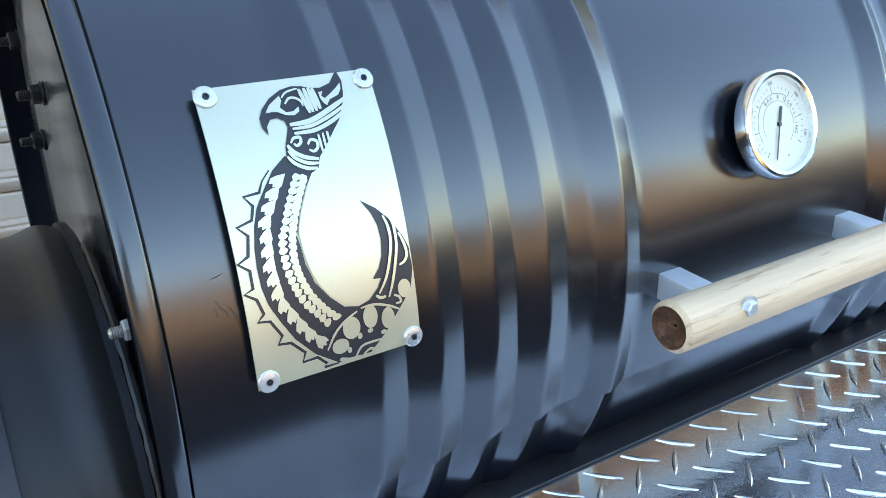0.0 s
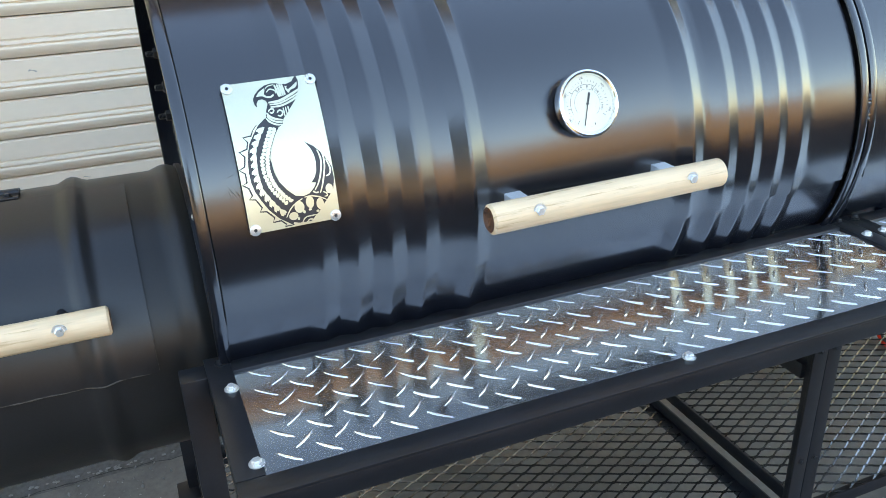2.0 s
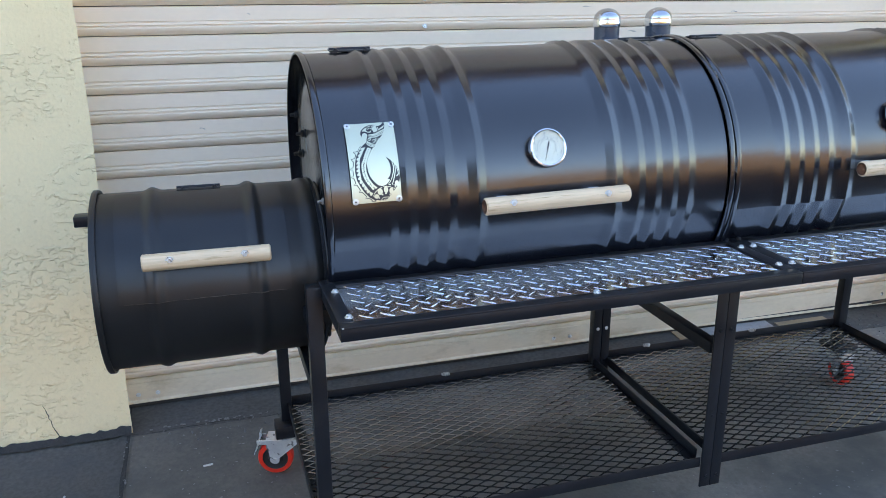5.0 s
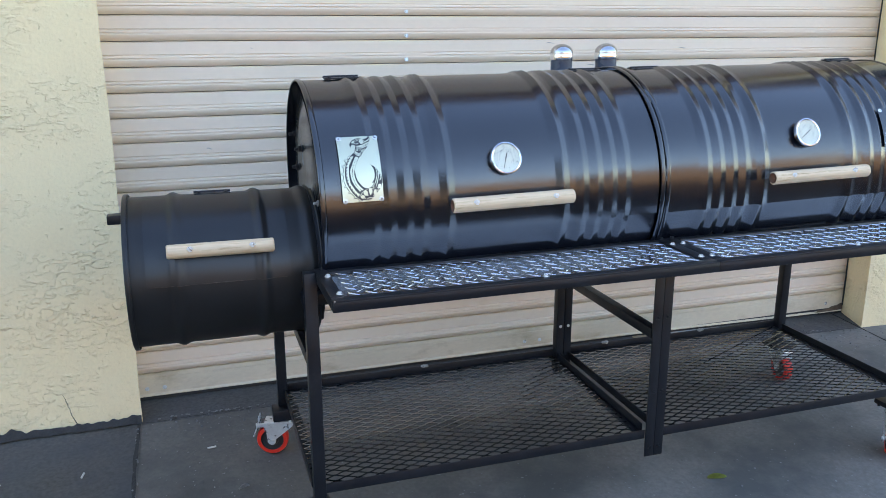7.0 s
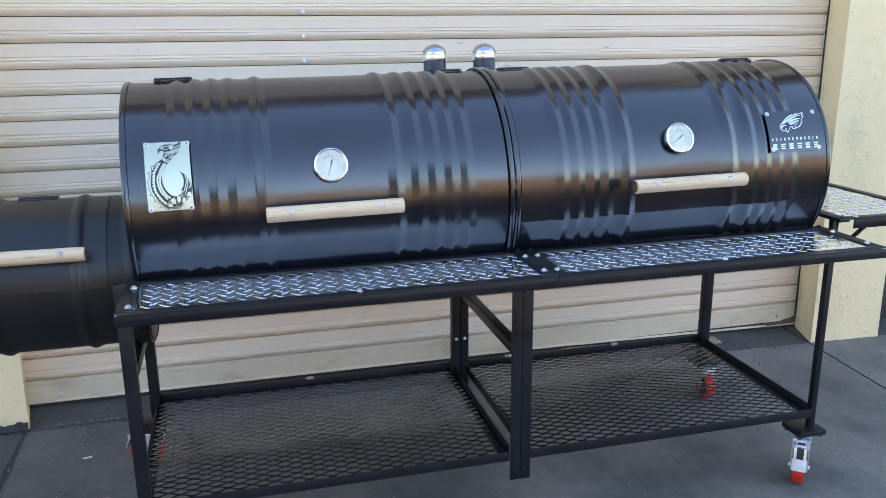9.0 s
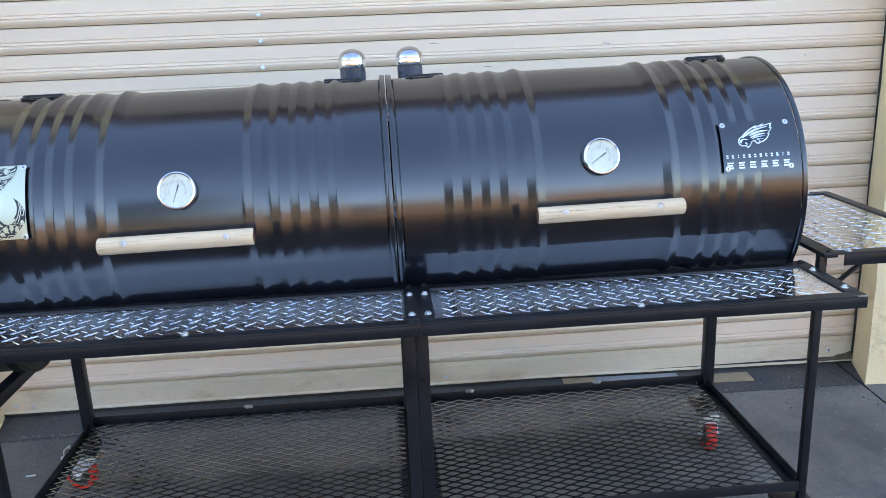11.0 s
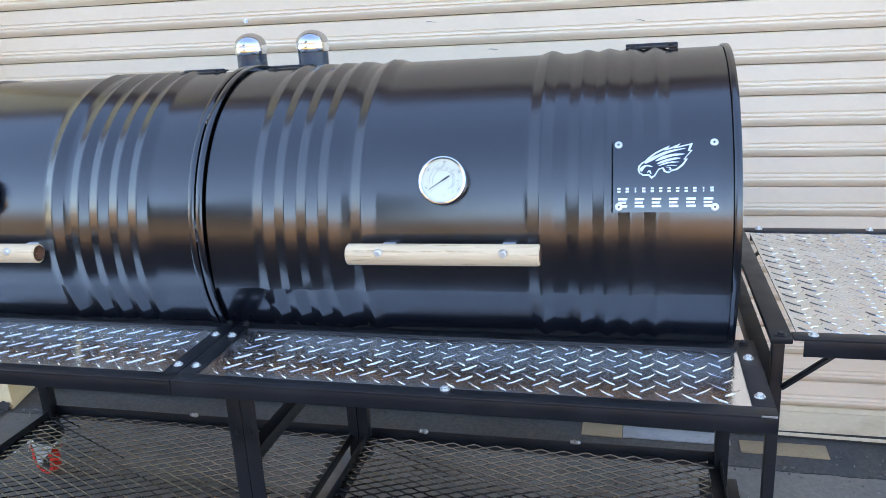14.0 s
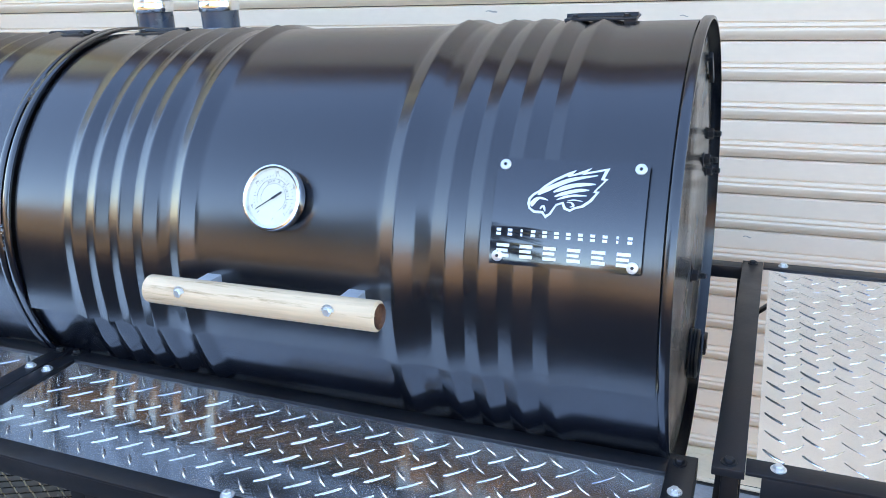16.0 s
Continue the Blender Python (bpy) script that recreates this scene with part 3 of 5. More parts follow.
def glyph_mesh(bm, text, size, m):
    """Letters of the built-in font laid into bm at the pose m."""
    cu = bpy.data.curves.new("letters", "FONT")
    cu.body, cu.size, cu.align_x, cu.align_y = text, size, "CENTER", "CENTER"
    ob = bpy.data.objects.new("letters", cu)
    me = bpy.data.meshes.new_from_object(ob)
    me.transform(m)
    bm.from_mesh(me)
    bpy.data.meshes.remove(me)
    bpy.data.objects.remove(ob)
    bpy.data.curves.remove(cu)


def disc(bm, r, z, m, seg=40, r0=0.0):
    vs = [bm.verts.new(m @ Vector((r * math.cos(2 * math.pi * i / seg), r * math.sin(2 * math.pi * i / seg), z))) for i in range(seg)]
    if not r0:
        bm.faces.new(vs)
    else:
        ws = [bm.verts.new(m @ Vector((r0 * math.cos(2 * math.pi * i / seg), r0 * math.sin(2 * math.pi * i / seg), z))) for i in range(seg)]
        for i in range(seg):
            bm.faces.new((vs[i], vs[(i + 1) % seg], ws[(i + 1) % seg], ws[i]))


def arc(bm, r, w, a0, a1, z, m, n=24):
    prev = None
    for i in range(n + 1):
        a = radians(a0 + (a1 - a0) * i / n)
        p = [bm.verts.new(m @ Vector((q * math.cos(a), q * math.sin(a), z))) for q in (r - w / 2, r + w / 2)]
        if prev:
            bm.faces.new((prev[0], prev[1], p[1], p[0]))
        prev = p


def thermometer(parent, x, a, needle, roll):
    """A three-inch dial thermometer on a short neck."""
    m = normal_pose(x, a, R + 0.001) @ pose(0, 0, 0, 0, 0, roll)
    bm = B()
    lathe(bm, [(0.012, -0.01), (0.012, 0.006), (0.034, 0.006), (0.0375, 0.0085), (0.0395, 0.011), (0.0395, 0.0195), (0.0385, 0.0215), (0.0365, 0.0222),
               (0.0345, 0.0212), (0.0335, 0.0165)], 56, m, closed=True)
    t = part("thermometer", bm, chrome, parent, "round steel dial thermometer")
    bm = B()
    disc(bm, 0.0338, 0.0165, m)
    part("dial", bm, dial_white, t, "white printed dial")
    bm = B()
    for i in range(31):
        b = radians(225 - 9 * i)
        long_tick = i % 5 == 0
        r0, r1 = (0.0232 if long_tick else 0.0252), 0.0272
        p = [Vector((math.cos(b) * q, math.sin(b) * q, 0.0168)) for q in (r0, r1)]
        n = Vector((-math.sin(b), math.cos(b), 0)) * (0.00028 if long_tick else 0.00018)
        bm.faces.new([bm.verts.new(m @ v) for v in (p[0] - n, p[1] - n, p[1] + n, p[0] + n)])
    arc(bm, 0.0222, 0.0004, 45, 200, 0.0168, m)
    arc(bm, 0.0168, 0.0003, -60, 200, 0.0168, m)
    for i, ch in enumerate("BAR B Q"):
        b = radians(118 - 11 * i)
        if ch != " ":
            glyph_mesh(bm, ch, 0.0042, m @ pose(0.0195 * math.cos(b), 0.0195 * math.sin(b), 0.0169, 0, 0, math.degrees(b) - 90))
    for i, ch in enumerate("GRILLING"):
        b = radians(38 - 10 * i)
        glyph_mesh(bm, ch, 0.0042, m @ pose(0.0195 * math.cos(b), 0.0195 * math.sin(b), 0.0169, 0, 0, math.degrees(b) - 90))
    for i, s in enumerate(("100", "200", "300", "400", "500")):
        b = radians(205 - 58 * i)
        glyph_mesh(bm, s, 0.0036, m @ pose(0.0298 * math.cos(b), 0.0298 * math.sin(b), 0.0169, 0, 0, math.degrees(b) - 90))
    glyph_mesh(bm, "F", 0.004, m @ pose(0.003, -0.025, 0.0169))
    part("print", bm, ink, t)
    bm = B()
    q = m @ pose(0, 0, 0, 0, 0, needle)
    box(bm, -0.012, 0.026, -0.0005, 0.0005, 0.0176, 0.0181, 0, q)
    box(bm, -0.013, -0.002, -0.0013, 0.0013, 0.0176, 0.0181, 0, q)
    lathe(bm, [(0.0016, 0.0166), (0.0016, 0.0186)], 12, m)
    part("needle", bm, ink, t)
    bm = B()
    disc(bm, 0.0336, 0.0202, m)
    g = part("glass", bm, glass, t)
    g.visible_shadow = False


def chimney(parent, x, y, top):
    """A short black pipe with a bright band and a domed cap."""
    base = 0.2
    at = Matrix.Translation((x, y, 0))
    bm = B()
    lathe(bm, [(0.0322, base), (0.0322, top - 0.036)], 32, at)
    c = part("chimney", bm, material_sky_black, parent, "short black steel chimney pipe")
    bm = B()
    lathe(bm, [(0.031, top - 0.044), (0.0342, top - 0.044), (0.0348, top - 0.0428), (0.0348, top - 0.0285), (0.0342, top - 0.0275), (0.0342, top - 0.0272), (0.0356, top - 0.0265),
               (0.0356, top - 0.0252), (0.0342, top - 0.0245), (0.031, top - 0.0245)], 40, at, closed=True)
    part("band", bm, chrome, c, "bright galvanised band")
    bm = B()
    prof = [(0.0340 * math.cos(radians(k)), top - 0.0250 + 0.0265 * math.sin(radians(k))) for k in range(0, 90, 6)]
    lathe(bm, prof, 40, at)
    part("cap", bm, dome, c, "domed galvanised cap")


# black pipe with the sky's blue reflection put into its base colour
material_sky_black = material("sky_tinted_black_pipe", (0.040, 0.058, 0.085), 0.3, spread=0.2, scale=20)


def plaque_map(x0, w, a_top, a_bot, r):
    """From (across, down), both 0 to 1, to a place on the drum."""
    return lambda p, q, lift=0.0: ring_point(x0 + w * p, a_top + (a_bot - a_top) * q, r + lift)


def plaque_sheet(f, nu=8, nv=18):
    bm = B()
    grids = []
    for lift in (0.0012, 0.0):
        grids.append([[bm.verts.new(f(i / nu, j / nv, lift)) for i in range(nu + 1)] for j in range(nv + 1)])
    o, n = grids
    for j in range(nv):
        for i in range(nu):
            bm.faces.new((o[j][i], o[j][i + 1], o[j + 1][i + 1], o[j + 1][i]))
    for j in range(nv):
        for i in (0, nu):
            bm.faces.new((o[j][i], o[j + 1][i], n[j + 1][i], n[j][i]))
    for i in range(nu):
        for j in (0, nv):
            bm.faces.new((o[j][i], n[j][i], n[j][i + 1], o[j][i + 1]))
    return bm


def rivet(parent, m, mat=zinc):
    bm = B()
    lathe(bm, [(0.0060, 0.0), (0.0060, 0.0008), (0.0054, 0.0015), (0.0030, 0.0020), (0.0019, 0.0020), (0.0018, 0.0009), (0.0004, 0.0009)], 20, m)
    head = part("rivet", bm, mat, parent, "pale round screw head")
    bm = B()
    lathe(bm, [(0.0018, 0.0010), (0.0018, 0.0021), (0.0010, 0.0021), (0.0010, 0.0012)], 6, m)
    part("socket", bm, ink, head, "dark hex socket")


def ribbon(bm, f, line, lift, across=3):
    """A tapering band: line gives (p, q, half width); widths in plate widths, 0.6 down for 1 across."""
    pts = []
    for i, (p, q, w) in enumerate(line):
        a, b = line[max(0, i - 1)], line[min(len(line) - 1, i + 1)]
        d = Vector((b[0] - a[0], (b[1] - a[1]) / 0.6))
        d = d.normalized() if d.length else Vector((1, 0))
        n = Vector((-d.y, d.x))
        pts.append([bm.verts.new(f(p + n.x * w * k, q + n.y * w * 0.6 * k, lift)) for k in [2 * j / across - 1 for j in range(across + 1)]])
    for a, b in zip(pts, pts[1:]):
        for j in range(across):
            bm.faces.new((a[j], a[j + 1], b[j + 1], b[j]))


def smooth_line(keys, n):
    """Catmull-Rom through (p, q, w) keys."""
    out = []
    k = [keys[0]] + list(keys) + [keys[-1]]
    for i in range(1, len(k) - 2):
        for s in range(n):
            t = s / n
            out.append(tuple(0.5 * (2 * k[i][c] + (k[i + 1][c] - k[i - 1][c]) * t + (2 * k[i - 1][c] - 5 * k[i][c] + 4 * k[i + 1][c] - k[i + 2][c]) * t * t
                                    + (3 * k[i][c] - k[i - 1][c] - 3 * k[i + 1][c] + k[i + 2][c]) * t ** 3) for c in range(3)))
    out.append(tuple(keys[-1]))
    return out


def blob(bm, f, p, q, r, lift, k=1.0, n=14):
    bm.faces.new([bm.verts.new(f(p + r * math.cos(2 * math.pi * i / n), q + 0.6 * r * k * math.sin(2 * math.pi * i / n), lift)) for i in range(n)])


def cut_out(bm, f, outline, lift, rows=0.035):
    """A flat figure laid on the curved plate: filled, sliced across so that it follows the curve."""
    tmp = B()
    tmp.faces.new([tmp.verts.new((p, q, 0)) for p, q in outline])
    tmp.normal_update()
    bmesh.ops.triangulate(tmp, faces=tmp.faces[:])
    low, high = min(q for _, q in outline), max(q for _, q in outline)
    k = math.ceil(low / rows) * rows
    while k < high:
        bmesh.ops.bisect_plane(tmp, geom=tmp.verts[:] + tmp.edges[:] + tmp.faces[:], plane_co=(0, k, 0), plane_no=(0, 1, 0))
        k += rows
    made = {v: bm.verts.new(f(v.co.x, v.co.y, lift)) for v in tmp.verts}
    for face in tmp.faces:
        bm.faces.new([made[v] for v in face.verts])
    tmp.free()


def tapered(w, *pts, ends=0.25):
    """A smooth stroke through the points, thin at both ends."""
    line = smooth_line([(p, q, w) for p, q in pts], 5)
    n = len(line) - 1
    return [(p, q, w * (ends + (1 - ends) * min(1.0, 4 * min(k, n - k) / n))) for k, (p, q, _) in enumerate(line)]


def spaced(pts, n):
    """n places at even steps along a smooth line, each with its direction (across, down in plate widths)."""
    line = smooth_line([(p, q, 0) for p, q in pts], 24)
    run = [0.0]
    for a, b in zip(line, line[1:]):
        run.append(run[-1] + math.hypot(b[0] - a[0], (b[1] - a[1]) / 0.6))
    out, k = [], 0
    for i in range(n):
        goal = run[-1] * (i + 0.5) / n
        while run[k + 1] < goal:
            k += 1
        a, b = line[max(0, k - 6)], line[min(len(line) - 1, k + 7)]
        d = Vector((b[0] - a[0], (b[1] - a[1]) / 0.6)).normalized()
        out.append((line[k][0], line[k][1], d))
    return out


def leaf_shape(bm, f, at, ln, wd, lift, lean, shape):
    """One plume or scale: shape gives its outline as (along, across) in lengths and widths."""
    p, q, d = at
    d = Matrix.Rotation(lean, 2) @ d
    e = Vector((-d.y, d.x))
    bm.faces.new([bm.verts.new(f(p + d.x * a * ln + e.x * b * wd, q + 0.6 * (d.y * a * ln + e.y * b * wd), lift)) for a, b in shape])


# outlines of the engraved hook, across and down the plate
HEAD = [(0.326, 0.183), (0.304, 0.157), (0.301, 0.124), (0.328, 0.094), (0.381, 0.062), (0.453, 0.038), (0.52, 0.03), (0.574, 0.034), (0.626, 0.044), (0.681, 0.048), (0.745, 0.036), (0.803, -0.006), (0.82, 0.033), (0.807, 0.08), (0.79, 0.109), (0.74, 0.168), (0.697, 0.197), (0.613, 0.256), (0.574, 0.28), (0.552, 0.315), (0.512, 0.327), (0.425, 0.301), (0.393, 0.262), (0.402, 0.226), (0.422, 0.196), (0.442, 0.166), (0.431, 0.144), (0.397, 0.13), (0.355, 0.133), (0.329, 0.155)]
BODY = [(0.513, 0.323), (0.45, 0.376), (0.383, 0.456), (0.348, 0.523), (0.355, 0.549), (0.364, 0.615), (0.398, 0.685), (0.467, 0.746), (0.543, 0.792), (0.629, 0.805), (0.7, 0.793), (0.762, 0.759), (0.789, 0.729), (0.738, 0.724), (0.785, 0.692), (0.814, 0.653), (0.827, 0.595), (0.821, 0.544), (0.796, 0.499), (0.746, 0.449), (0.83, 0.486), (0.905, 0.537), (0.963, 0.6), (0.99, 0.643), (0.995, 0.722), (0.968, 0.789), (0.91, 0.834), (0.846, 0.878), (0.773, 0.929), (0.669, 0.986), (0.612, 0.986), (0.471, 0.986), (0.337, 0.927), (0.239, 0.857), (0.175, 0.787), (0.126, 0.721), (0.105, 0.659), (0.101, 0.597), (0.11, 0.532), (0.132, 0.464), (0.167, 0.406), (0.228, 0.351), (0.298, 0.296), (0.382, 0.257)]
SPIKES = [(0.278, 0.294), (0.229, 0.324), (0.199, 0.359), (0.112, 0.363), (0.151, 0.397), (0.128, 0.44), (0.043, 0.454), (0.091, 0.486), (0.069, 0.55), (0.007, 0.568), (0.062, 0.596), (0.06, 0.655), (0.01, 0.667), (0.068, 0.692), (0.092, 0.744), (0.053, 0.766), (0.117, 0.773), (0.17, 0.832), (0.142, 0.858), (0.21, 0.864), (0.283, 0.912), (0.262, 0.944), (0.348, 0.942), (0.4, 0.975), (0.381, 0.986), (0.471, 0.986)]
PLUMES = [(0.337, 0.316), (0.291, 0.354), (0.245, 0.404), (0.202, 0.454), (0.192, 0.488), (0.182, 0.538), (0.175, 0.596), (0.184, 0.661), (0.2, 0.721), (0.247, 0.774), (0.297, 0.824), (0.35, 0.868), (0.409, 0.896)]
SCALES_A = [(0.427, 0.321), (0.383, 0.369), (0.334, 0.426), (0.289, 0.492), (0.265, 0.521), (0.257, 0.584), (0.27, 0.65), (0.315, 0.731), (0.39, 0.793), (0.444, 0.838)]
SCALES_B = [(0.464, 0.333), (0.414, 0.388), (0.362, 0.454), (0.323, 0.52), (0.321, 0.528), (0.31, 0.591), (0.324, 0.654), (0.366, 0.722), (0.435, 0.783), (0.505, 0.825)]
EDGE = [(0.482, 0.356), (0.415, 0.428), (0.371, 0.503), (0.37, 0.551), (0.381, 0.613), (0.414, 0.68), (0.484, 0.746), (0.587, 0.793)]
CHEEK = [(0.338, 0.111), (0.37, 0.085), (0.437, 0.058), (0.443, 0.075), (0.425, 0.098), (0.451, 0.117), (0.492, 0.117), (0.527, 0.103), (0.526, 0.12), (0.493, 0.131), (0.446, 0.127), (0.405, 0.112), (0.372, 0.11)]
HORN = [(0.662, 0.064), (0.688, 0.063), (0.674, 0.078), (0.691, 0.088), (0.734, 0.072), (0.772, 0.056), (0.802, 0.041), (0.798, 0.062), (0.774, 0.082), (0.716, 0.094), (0.693, 0.113), (0.676, 0.103), (0.663, 0.085)]
PLATE_LIFT = 0.0088       # the plates lie on the crests of the ridges
HOOK_TOP, HOOK_LOW, HOOK_X, HOOK_WIDE = radians(35.4), radians(5.9), 0.0505, 0.095


def hook_plaque(parent):
    f = plaque_map(HOOK_X, HOOK_WIDE, HOOK_TOP, HOOK_LOW, R + PLATE_LIFT)
    pl = part("plaque", plaque_sheet(f), brushed, parent, "curved stainless plaque with a black engraved fish hook")
    bm = B()
    cut_out(bm, f, BODY, 0.0016)
    cut_out(bm, f, HEAD, 0.0018)
    ribbon(bm, f, [(p, q, 0.0085 if 1 < k < 25 else 0.004) for k, (p, q) in enumerate(SPIKES)], 0.0016, 1)
    part("engraving", bm, ink, pl, "black engraved fish hook")
    # bare metal left showing inside the black
    bm = B()
    rnd = random.Random(4)
    plume = [(0.55, 0.0), (0.12, 0.34), (-0.22, 0.5), (-0.5, 0.36), (-0.36, 0.16), (-0.52, 0.02), (-0.34, -0.14), (-0.42, -0.34), (-0.1, -0.36)]
    for at in spaced(PLUMES, 14):
        leaf_shape(bm, f, at, -0.098, 0.082, 0.0023, radians(20 + rnd.uniform(-5, 5)), plume)
    scale = [(0.5, 0.1), (0.15, 0.5), (-0.3, 0.46), (-0.5, 0.15), (-0.42, -0.2), (-0.18, -0.46), (0.2, -0.3)]
    for line, n, lean, w in ((SCALES_A, 23, -28, 0.056), (SCALES_B, 24, 38, 0.058)):
        for at in spaced(line, n):
            leaf_shape(bm, f, at, -0.044, w, 0.0023, radians(lean + rnd.uniform(-6, 6)), scale)
    ribbon(bm, f, tapered(0.0075, *EDGE), 0.0023, 1)
    cut_out(bm, f, CHEEK, 0.0024)
    cut_out(bm, f, HORN, 0.0024)

    def band(w, *pts):
        ribbon(bm, f, tapered(w, *pts, ends=0.6), 0.0024, 1)

    band(0.0073, (0.457, 0.089), (0.486, 0.072), (0.52, 0.073), (0.549, 0.086), (0.554, 0.105))
    band(0.0058, (0.447, 0.067), (0.483, 0.049), (0.549, 0.042))
    band(0.0117, (0.555, 0.044), (0.584, 0.131))
    band(0.0117, (0.584, 0.043), (0.603, 0.129))
    band(0.0117, (0.609, 0.043), (0.626, 0.127))
    band(0.0117, (0.631, 0.047), (0.648, 0.122))
    band(0.0146, (0.452, 0.16), (0.572, 0.157), (0.701, 0.127), (0.803, 0.097))
    band(0.0102, (0.461, 0.175), (0.578, 0.173), (0.706, 0.146), (0.783, 0.123))
    band(0.0117, (0.464, 0.191), (0.585, 0.19), (0.704, 0.166), (0.769, 0.143))
    band(0.0088, (0.431, 0.221), (0.452, 0.206), (0.486, 0.206), (0.486, 0.223), (0.461, 0.232), (0.447, 0.223))
    band(0.0088, (0.523, 0.234), (0.543, 0.22), (0.575, 0.227), (0.574, 0.248), (0.547, 0.259), (0.523, 0.251))
    band(0.0073, (0.595, 0.205), (0.597, 0.266))
    band(0.0073, (0.622, 0.203), (0.621, 0.252))
    band(0.0073, (0.649, 0.2), (0.648, 0.234))
    band(0.0117, (0.409, 0.225), (0.433, 0.25), (0.492, 0.274), (0.564, 0.286))
    band(0.0102, (0.405, 0.244), (0.437, 0.272), (0.497, 0.294), (0.558, 0.3))
    band(0.0102, (0.393, 0.262), (0.429, 0.29), (0.49, 0.311), (0.545, 0.315))
    band(0.0073, (0.409, 0.927), (0.465, 0.875), (0.531, 0.842), (0.611, 0.819))
    band(0.0073, (0.635, 0.812), (0.719, 0.812), (0.808, 0.831), (0.879, 0.856))
    band(0.0073, (0.571, 0.983), (0.615, 0.949), (0.693, 0.944), (0.747, 0.945))
    band(0.0088, (0.616, 0.984), (0.665, 0.967), (0.705, 0.982), (0.691, 0.986), (0.645, 0.986), (0.635, 0.981))
    band(0.0146, (0.475, 0.972), (0.532, 0.986), (0.613, 0.986))
    band(0.0088, (0.858, 0.515), (0.877, 0.551), (0.881, 0.603), (0.856, 0.668), (0.816, 0.731), (0.762, 0.779))
    band(0.0088, (0.892, 0.519), (0.914, 0.556), (0.912, 0.624), (0.886, 0.689), (0.852, 0.754), (0.818, 0.801))
    band(0.0088, (0.936, 0.584), (0.96, 0.626), (0.967, 0.666), (0.945, 0.689), (0.911, 0.697))
    band(0.0073, (0.85, 0.798), (0.882, 0.81), (0.888, 0.829), (0.856, 0.83))
    band(0.0088, (0.738, 0.782), (0.766, 0.795), (0.8, 0.795))
    for p, q, r, k in ((0.565, 0.872, 0.054, 1.24), (0.687, 0.851, 0.045, 1.55), (0.796, 0.874, 0.042, 1.55), (0.488, 0.926, 0.051, 0.89), (0.921, 0.784, 0.041, 1.36), (0.61, 0.909, 0.015, 1.3), (0.677, 0.901, 0.018, 0.75), (0.759, 0.92, 0.018, 0.75), (0.539, 0.949, 0.013, 1.44)):
        blob(bm, f, p, q, r, 0.0024, k, 22)
    part("engraving", bm, brushed, pl, "bare metal detail in the engraving")
    for p, q in ((0.055, 0.03), (0.955, 0.035), (0.95, 0.975), (0.06, 0.975)):
        rivet(pl, normal_pose(HOOK_X + HOOK_WIDE * p, HOOK_TOP + (HOOK_LOW - HOOK_TOP) * q, R + PLATE_LIFT + 0.0010))
    # scuffs in the paint beside the plaque
    bm = B()
    for p, q, dp, dq in ((-0.13, 0.60, 0.07, -0.012), (-0.126, 0.67, 0.025, 0.045), (-0.10, 0.70, 0.03, 0.04), (-0.06, 0.70, 0.02, 0.05), (-0.04, 0.72, 0.015, 0.04), (-0.135, 0.70, 0.01, 0.03)):
        ribbon(bm, f, smooth_line([(p, q, 0.0015), (p + dp * 0.6, q + dq * 0.4, 0.0028), (p + dp, q + dq, 0.001)], 4), 0.0031 - PLATE_LIFT, 1)
    part("scuff", bm, scuff, parent, "dark scuffs in the paint")


# plain bird-head crest: pale outline and the dark field inside it
CREST = [(0.232, 0.425), (0.238, 0.375), (0.27, 0.324), (0.299, 0.303), (0.335, 0.251), (0.399, 0.184), (0.477, 0.125), (0.536, 0.092), (0.512, 0.138), (0.636, 0.065), (0.605, 0.11), (0.751, 0.061), (0.722, 0.16), (0.746, 0.165), (0.676, 0.28), (0.7, 0.284), (0.655, 0.378), (0.605, 0.434), (0.552, 0.453), (0.52, 0.481), (0.478, 0.461), (0.462, 0.413), (0.429, 0.434), (0.399, 0.513), (0.363, 0.554), (0.337, 0.511), (0.282, 0.51), (0.245, 0.473)]
INNER = [(0.251, 0.424), (0.254, 0.386), (0.278, 0.345), (0.311, 0.316), (0.349, 0.265), (0.414, 0.202), (0.479, 0.155), (0.487, 0.165), (0.586, 0.125), (0.573, 0.141), (0.718, 0.092), (0.699, 0.176), (0.723, 0.181), (0.657, 0.292), (0.677, 0.299), (0.639, 0.365), (0.591, 0.416), (0.549, 0.434), (0.519, 0.458), (0.494, 0.444), (0.473, 0.393), (0.425, 0.415), (0.385, 0.505), (0.361, 0.521), (0.345, 0.487), (0.287, 0.487), (0.256, 0.461)]


